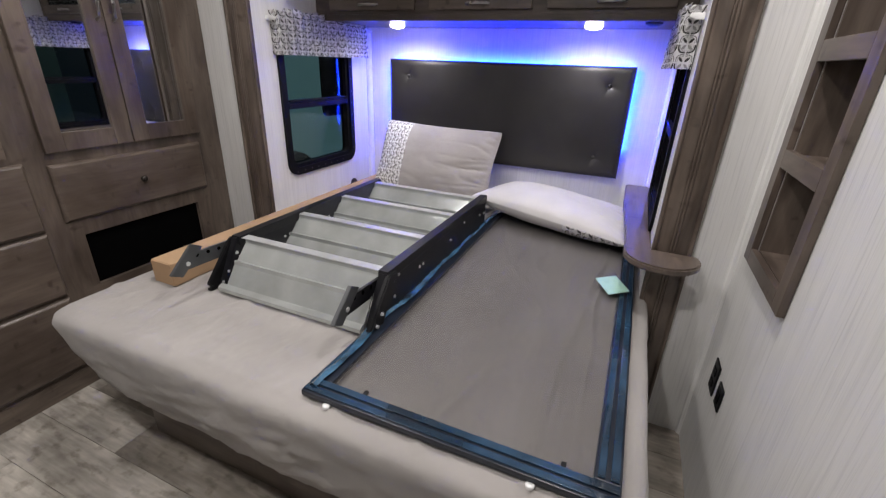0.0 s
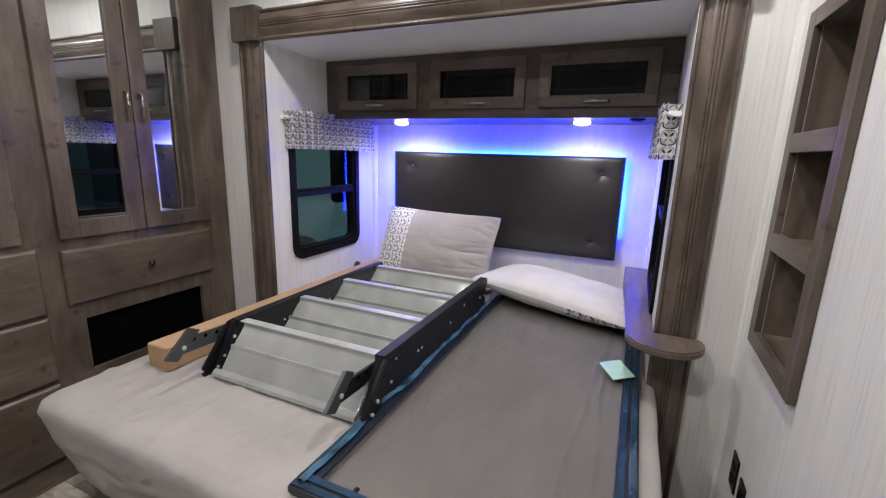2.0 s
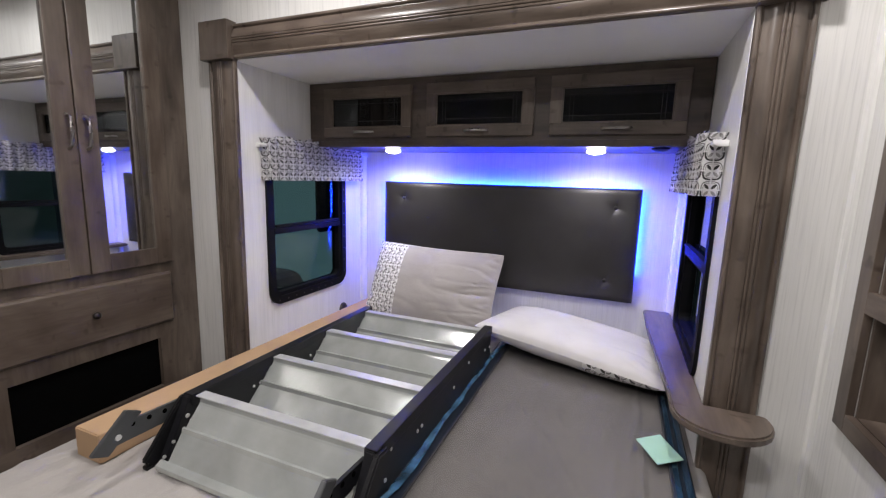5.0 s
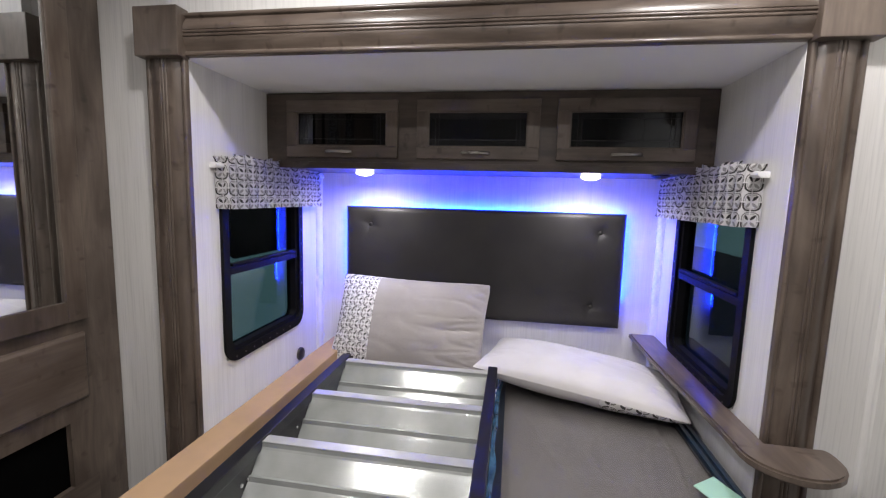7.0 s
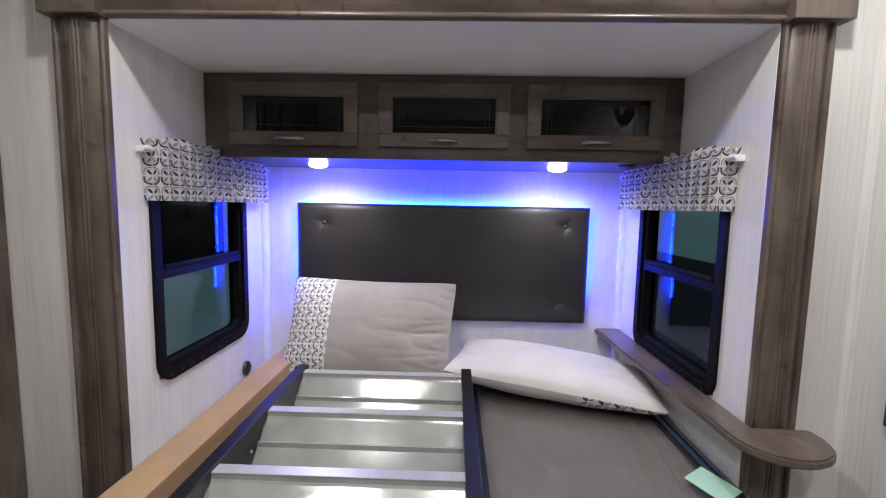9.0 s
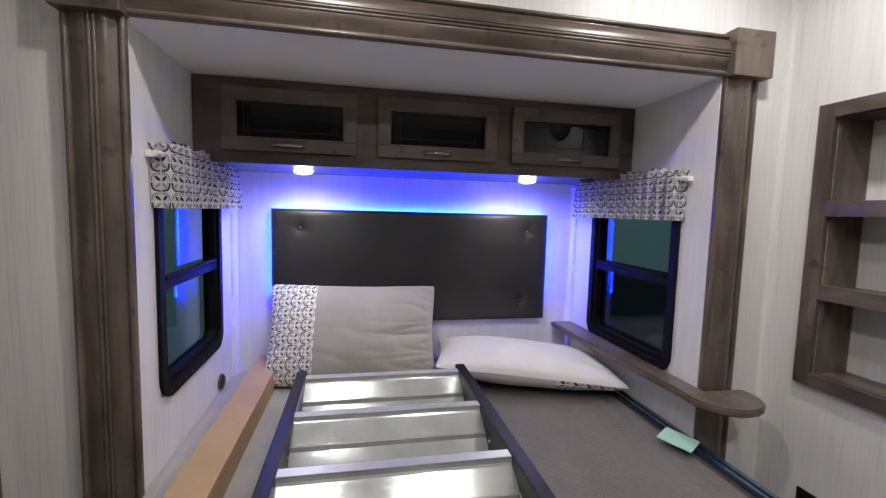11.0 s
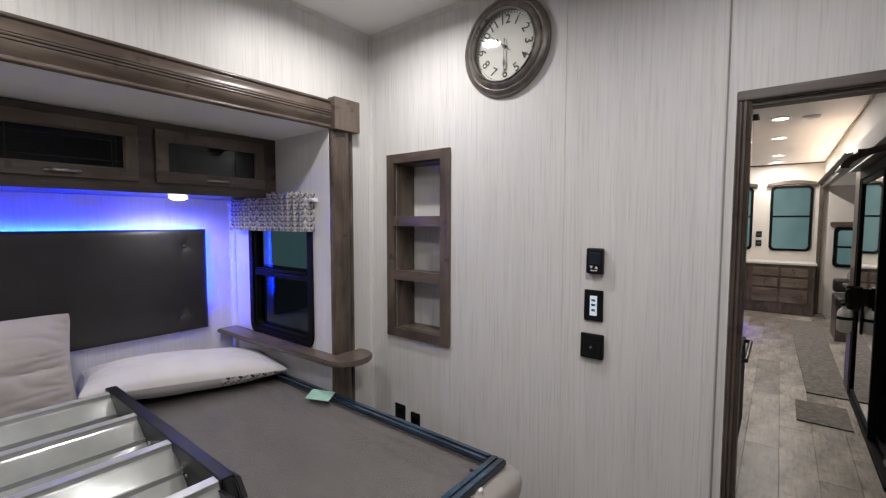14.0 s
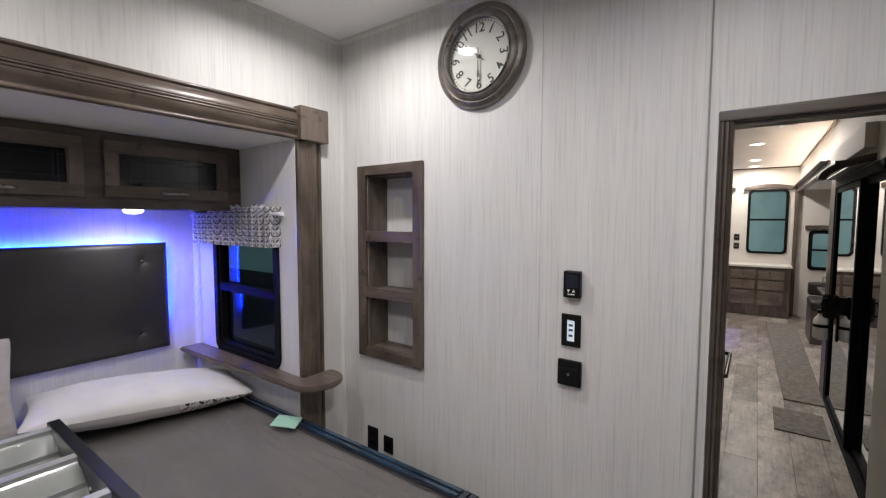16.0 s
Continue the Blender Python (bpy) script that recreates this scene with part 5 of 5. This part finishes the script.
# warm cove light on top of the slide header
cove = thing("cove_light", (5.3, HY + 0.05, 2.10), "warm light strip above the slide-out header", "light strip")
part("ledge", box(3.7, 7.4, HY + 0.031, HY + 0.09, 2.06, 2.075, 0.003), wood_x, cove)
part("diodes", box(3.75, 7.35, HY + 0.045, HY + 0.075, 2.0755, 2.083), cove_led, cove, "glowing warm diodes")
for lx, ly in HALL_LAMPS:
    lamp = thing("downlight", (lx, ly, HZ), "round recessed ceiling downlight, lit", "lamp", "downlights along the hall ceiling")
    part("rim", lathe([(0.080, 0.0), (0.080, -0.006), (0.062, -0.010), (0.060, 0.0)], (lx, ly, HZ - 0.0005), (0, 0, 1), 32), white_plastic, lamp, "", True)
    part("lens", lathe([(0.0595, -0.001), (0.0595, -0.008), (0.001, -0.011)], (lx, ly, HZ - 0.0005), (0, 0, 1), 32), hall_glow, lamp, "glowing lens", True)
sm = thing("smoke_alarm", (3.55, -1.91, HZ), "round white smoke alarm on the ceiling", "alarm")
part("body", lathe([(0.065, 0.0), (0.065, -0.016), (0.052, -0.030), (0.001, -0.032)], (3.55, -1.91, HZ - 0.0005), (0, 0, 1), 32), white_plastic, sm, "", True)
vent = thing("ceiling_vent", (3.3, -1.47, HZ), "small dark rectangular ceiling vent", "vent")
part("frame", box(3.18, 3.42, -1.54, -1.40, HZ - 0.012, HZ - 0.0005, 0.003), black_plastic, vent)
for k in range(6):
    part("slat", box(3.20 + 0.034 * k, 3.222 + 0.034 * k, -1.53, -1.41, HZ - 0.016, HZ - 0.0122), black_frame, vent)


def hall_window(y0, y1, z0, z1, name, arch=True):
    win = thing(name, (HX, (y0 + y1) / 2, z0), "black-framed window with panes glowing teal for dusk", "window", kind="structure")
    out, inn = round_rect(y0, y1, z0, z1, 0.07, 6), round_rect(y0 + 0.038, y1 - 0.038, z0 + 0.038, z1 - 0.038, 0.05, 6)
    part("window_frame", ring(out, inn, (HX - 0.0005, 0, 0), (-0.022, 0, 0), (0, 1, 0), (0, 0, 1)), black_frame, win)
    part("sash_bar", box(HX - 0.020, HX - 0.004, y0 + 0.036, y1 - 0.036, (z0 + z1) / 2 + 0.02, (z0 + z1) / 2 + 0.05), black_frame, win)
    part("pane", box(HX - 0.0065, HX - 0.0006, y0 + 0.034, y1 - 0.034, z0 + 0.034, z1 - 0.034), dusk_pane, win, "pane glowing teal in place of the view outside")
    if arch:
        n = 10
        up = [(y0 - 0.05 + (y1 - y0 + 0.10) * i / n, z1 + 0.045 + 0.045 * math.sin(math.pi * i / n)) for i in range(n + 1)]
        lo = [(y, z - 0.055) for y, z in reversed(up)]
        part("cornice", extrude(up + lo, (HX - 0.0005, 0, 0), (-0.06, 0, 0), (0, 1, 0), (0, 0, 1)), wood_y, win, "arched stained wood cornice")


# Opaque pane that glows by itself, the dim teal outside put into its emission.
def dusk(name):
    m, nodes, links, b = material(name)
    n = stretched_noise(nodes, links, (1, 1, 1), 1.6, 2.0)
    links.new(ramp(nodes, links, n.outputs["Fac"], [(0.3, (0.07, 0.13, 0.135)), (0.7, (0.14, 0.22, 0.22))]).outputs["Color"], b.inputs["Emission Color"])
    b.inputs["Emission Strength"].default_value = 1.0
    b.inputs["Base Color"].default_value = (0.02, 0.03, 0.03, 1)
    b.inputs["Roughness"].default_value = 0.06
    return m


dusk_pane = dusk("glowing_dusk_pane")
hall_window(-2.12, -1.578, 0.982, 2.046, "window_3")
hall_window(-1.346, -0.80, 0.982, 2.046, "window_4")
cred = thing("credenza", (7.25, -1.45, 0.0), "stained wooden drawer cabinet under the windows", "cabinet")
part("body", box(7.06, 7.498, -2.17, -0.4, 0.003, 0.785, 0.003), wood_z, cred)
part("worktop", box(7.03, 7.499, -2.19, -0.4, 0.786, 0.818, 0.006), counter_top, cred, "pale worktop")
for c0, c1 in ((-1.72, -1.40), (-2.09, -1.76)):
    for z0, z1 in ((0.60, 0.735), (0.43, 0.57), (0.18, 0.40)):
        dr = part("drawer", box(7.045, 7.061, c0, c1, z0, z1, 0.006), front_y, cred)
        part("knob", cyl((7.046, (c0 + c1) / 2, (z0 + z1) / 2), (7.025, (c0 + c1) / 2, (z0 + z1) / 2), 0.012, 12, bevel=0.003), dark_nickel, dr, "", True)
part("door", box(7.045, 7.061, -1.36, -0.95, 0.12, 0.735, 0.006), door_z, cred)
for zz in (1.25, 1.10):
    o = thing("wall_outlet", (HX, -1.44, zz), "black outlet plate between the windows", "outlet", "outlets between the windows")
    part("plate", box(HX - 0.012, HX - 0.0005, -1.48, -1.40, zz - 0.05, zz + 0.05, 0.003), black_plastic, o)
    part("insert", box(HX - 0.015, HX - 0.0122, -1.465, -1.415, zz - 0.02, zz + 0.02, 0.002), grey_steel, o)

# mirrored closet with black frames
closet = thing("mirror_closet", (2.45, HY, 0.0), "closet with sliding mirrored doors in black frames", "closet")
part("track", box(1.64, 3.33, HY - 0.055, HY + 0.012, 0.003, 0.03, 0.003), black_frame, closet)
part("top_track", box(1.64, 3.33, HY - 0.055, HY + 0.012, 1.80, 1.858, 0.003), black_frame, closet)
for x0, x1, y in ((1.66, 2.34, HY - 0.045), (2.30, 3.32, HY - 0.015)):
    dd = part("sliding_door", box(x0 + 0.03, x1 - 0.03, y, y + 0.006, 0.06, 1.78), mirror, closet, "mirror panel")
    for a, b in ((x0, x0 + 0.045), (x1 - 0.045, x1)):
        part("stile", box(a, b, y - 0.006, y + 0.020, 0.031, 1.799, 0.003), black_frame, dd)
    for a, b in ((0.031, 0.07), (1.76, 1.799)):
        part("rail", box(x0 + 0.045, x1 - 0.045, y - 0.005, y + 0.016, a, b, 0.002), black_frame, dd)
arch = thing("closet_canopy", (2.2, HY + 0.1, 1.86), "dark wood canopy with a rounded end and a light strip", "cornice")
AX = 1.90
top = [(-2.65 + 0.655 * math.cos(radians(6 * k)), 1.775 + 0.172 * math.sin(radians(6 * k)) ** 0.9) for k in range(16)]
low = [(-2.65 + (y + 2.65) * 0.94, 1.765 + (z - 1.765) * 0.74) for y, z in top]
part("fascia", extrude(top + low[::-1], (AX, 0, 0), (0.035, 0, 0), (0, 1, 0), (0, 0, 1)), wood_y, arch)
part("soffit", box(AX + 0.036, 3.30, HY + 0.002, -2.07, 1.866, 1.884, 0.003), wood_x, arch)
for k in range(19):
    x = AX + 0.06 + 0.070 * k
    part("diode", box(x, x + 0.010, HY + 0.086, HY + 0.094, 1.862, 1.8659), dim_led, arch, "small white diode")
setting("hall_bulkhead", box(AX + 0.005, 3.30, HY + 0.001, HY + 0.055, 1.945, 2.085, 0.004), cream_wall, "cream bulkhead over the closet canopy")
setting("hall_dark_panel", box(3.335, 3.60, HY + 0.0005, HY + 0.012, 0.003, 2.04, 0.002), dark_z, "dark wood panel beside the closet")
EX, EY = 3.16, HY + 0.070
ext = thing("fire_extinguisher", (EX, EY, 0.45), "white canister with a black strap on the closet frame", "extinguisher")
part("bottle", lathe([(0.026, 0.0), (0.044, 0.012), (0.049, 0.03), (0.049, 0.15), (0.040, 0.18), (0.024, 0.195), (0.020, 0.215)], (EX, EY, 0.56), (0, 0, 1), 28), white_plastic, ext, "", True)
part("strap", lathe([(0.0485, 0.0), (0.0515, 0.0), (0.0515, 0.025), (0.0485, 0.025)], (EX, EY, 0.665), (0, 0, 1), 28), black_plastic, ext, "black strap", True)
part("bracket", box(EX - 0.03, EX + 0.03, HY + 0.0056, HY + 0.0205, 0.56, 0.79, 0.002), black_plastic, ext)
part("valve", box(EX - 0.022, EX + 0.022, EY - 0.026, EY + 0.026, 0.776, 0.805, 0.008), black_plastic, ext, "black valve head")
pull = thing("mug_holder", (2.78, HY + 0.06, 0.82), "black mug-shaped holder hung on the closet frame", "holder")
part("cup", lathe([(0.036, 0.0), (0.044, 0.02), (0.047, 0.17), (0.042, 0.17), (0.039, 0.02), (0.001, 0.015)], (2.78, HY + 0.060, 0.81), (0, 0, 1), 24), black_plastic, pull, "", True)
part("hook", box(2.765, 2.795, HY - 0.008, HY + 0.0165, 0.84, 0.97, 0.003), black_plastic, pull)
part("handle", tube([(2.745, HY + 0.085, 0.96), (2.715, HY + 0.105, 0.955), (2.705, HY + 0.112, 0.91), (2.715, HY + 0.105, 0.865), (2.745, HY + 0.085, 0.855)], 0.009), black_plastic, pull, "", True)

# dinette in the living slide-out
table = thing("dinette_table", (4.7, -2.75, 0.0), "small dark dinette table with packets on it", "table")
part("tabletop", box(4.2, 5.2, -3.15, -2.32, 0.72, 0.755, 0.01), wood_x, table)
part("leg", box(4.62, 4.78, -2.83, -2.67, 0.003, 0.719, 0.006), wood_z, table)
bench = thing("bench_seat", (5.75, -2.75, 0.0), "dark upholstered dinette bench", "bench")
part("base", box(5.45, 6.05, -3.25, -2.30, 0.003, 0.42, 0.006), wood_z, bench)
part("cushion", box(5.44, 6.0, -3.25, -2.29, 0.421, 0.54, 0.04, segments=3), leather, bench, "", True)
part("backrest", box(5.95, 6.10, -3.25, -2.30, 0.545, 0.72, 0.04, segments=3), leather, bench, "", True)
bench = thing("bench_seat", (3.85, -2.75, 0.0), "dark upholstered dinette bench", "bench")
part("base", box(3.62, 4.12, -3.25, -2.30, 0.003, 0.42, 0.006), wood_z, bench)
part("cushion", box(3.62, 4.12, -3.25, -2.29, 0.421, 0.54, 0.04, segments=3), leather, bench, "", True)
for x, y, w, h in ((4.45, -2.45, 0.16, 0.16), (4.66, -2.55, 0.12, 0.20), (4.90, -2.42, 0.24, 0.14), (5.05, -2.62, 0.12, 0.24)):
    b = thing("clear_packet", (x, y, 0.756), "crumpled clear plastic packet on the table", "packet", "packets on the dinette table")
    bm = box(x - w / 2, x + w / 2, y - w / 3, y + w / 3, 0.756, 0.756 + h, 0.02)
    bmesh.ops.subdivide_edges(bm, edges=bm.edges[:], cuts=2)
    for v in bm.verts:
        v.co += Vector((noise.noise(v.co * 21), noise.noise(v.co * 23), 0.0)) * 0.012
    part("bag", bm, (white_plastic if h == 0.20 else clear_film), b, "", True)
win = thing("window_5", (7.39, -2.65, 0.78), "black-framed end window of the living slide-out", "window", kind="structure")
part("window_frame", ring(round_rect(-2.98, -2.38, 0.76, 1.38, 0.06, 6), round_rect(-2.93, -2.43, 0.81, 1.33, 0.04, 6), (7.3995, 0, 0), (-0.022, 0, 0), (0, 1, 0), (0, 0, 1)), black_frame, win)
part("sash_bar", box(7.378, 7.392, -2.935, -2.425, 1.06, 1.09), black_frame, win)
part("pane", box(7.392, 7.3992, -2.935, -2.425, 0.805, 1.335), dusk_pane, win, "pane glowing teal in place of the view outside")
part("cornice", box(7.33, 7.3990, -3.02, -2.33, 1.40, 1.46, 0.004), wood_y, win, "stained wood cornice")

# unseen island, made up to carry a blue toe-kick strip
island = thing("unseen_island", (5.2, -1.0, 0.0), "unseen stained wooden island added to carry a blue toe-kick strip", "island")
part("body", box(4.5, 5.9, -1.30, -0.5, 0.10, 0.86, 0.004), wood_z, island)
part("plinth", box(4.55, 5.85, -1.25, -0.55, 0.003, 0.10, 0.002), dark_z, island)
part("worktop", box(4.46, 5.94, -1.32, -0.46, 0.861, 0.895, 0.006), counter_top, island, "pale worktop")
# Added glowing strip that throws the blue patch on the floor.
part("toe_strip", box(4.6, 5.8, -1.262, -1.251, 0.085, 0.095), toe_led, island, "blue light strip")
# black oven on the hall's other side
oven = thing("oven", (1.7, -1.45, 0.0), "black oven front with a dark metal bar handle", "oven")
part("body", box(1.16, 1.80, -1.56, -0.95, 0.003, 0.80, 0.03, segments=3), black_plastic, oven)
part("door", box(1.20, 1.76, -1.585, -1.561, 0.18, 0.72, 0.01), black_frame, oven)
part("handle", tube([(1.24, -1.585, 0.70), (1.24, -1.612, 0.70), (1.72, -1.612, 0.70), (1.72, -1.585, 0.70)], 0.011), dark_nickel, oven, "dark metal bar handle", True)
run = thing("hall_rug", (4.4, -2.0, 0.0), "long grey woven runner on the plank floor", "rug")
bm = box(3.15, 6.6, -2.235, -1.88, 0.001, 0.012, 0.003)
for v in bm.verts:
    if v.co.y > -2.0:
        v.co.y -= 0.08 * (6.6 - v.co.x) / 3.45
part("woven_body", bm, rug_cloth, run)
mat2 = thing("door_mat", (2.8, -2.03, 0.0), "small grey woven mat on the plank floor", "mat")
part("woven_body", box(2.44, 2.90, -2.19, -1.88, 0.001, 0.011, 0.003), rug_cloth, mat2)

# ---- floor planks ----
floor_ob = bpy.data.objects["floor"]
PW, PL = 0.18, 1.10
plank_mesh = {}


def plank(x0, x1, y0, y1):
    key = (round(x1 - x0, 2), round(y1 - y0, 2))
    if key not in plank_mesh:
        w, h = x1 - x0, y1 - y0
        bm = box(0.0008, w - 0.0008, 0.0008, h - 0.0008, -0.0058, 0.0)
        top = [e for e in bm.edges if all(v.co.z > -0.001 for v in e.verts)]
        bmesh.ops.bevel(bm, geom=top, offset=0.0007, segments=1, affect="EDGES")
        finish(bm, False)
        me = bpy.data.meshes.new("plank")
        bm.to_mesh(me)
        bm.free()
        me.materials.append(floor_vinyl)
        plank_mesh[key] = me
    ob = new("plank", plank_mesh[key])
    ob.location = (x0, y0, 0)
    ob.parent = floor_ob


row = 0
y = -3.04
while y < 1.1:
    x = -3.0 - PL * ((row * 0.37) % 1.0)
    while x < 7.45:
        x0, x1 = max(x, -3.0), min(x + PL, 7.45)
        in_bedroom = x0 < 0.14 and y < 0.0
        in_living = x1 > 1.2 or (x1 > 0.05 and y < -1.3)
        if x1 - x0 > 0.05 and (in_bedroom or in_living):
            plank(x0, x1, y, y + PW)
        x += PL
    y += PW
    row += 1
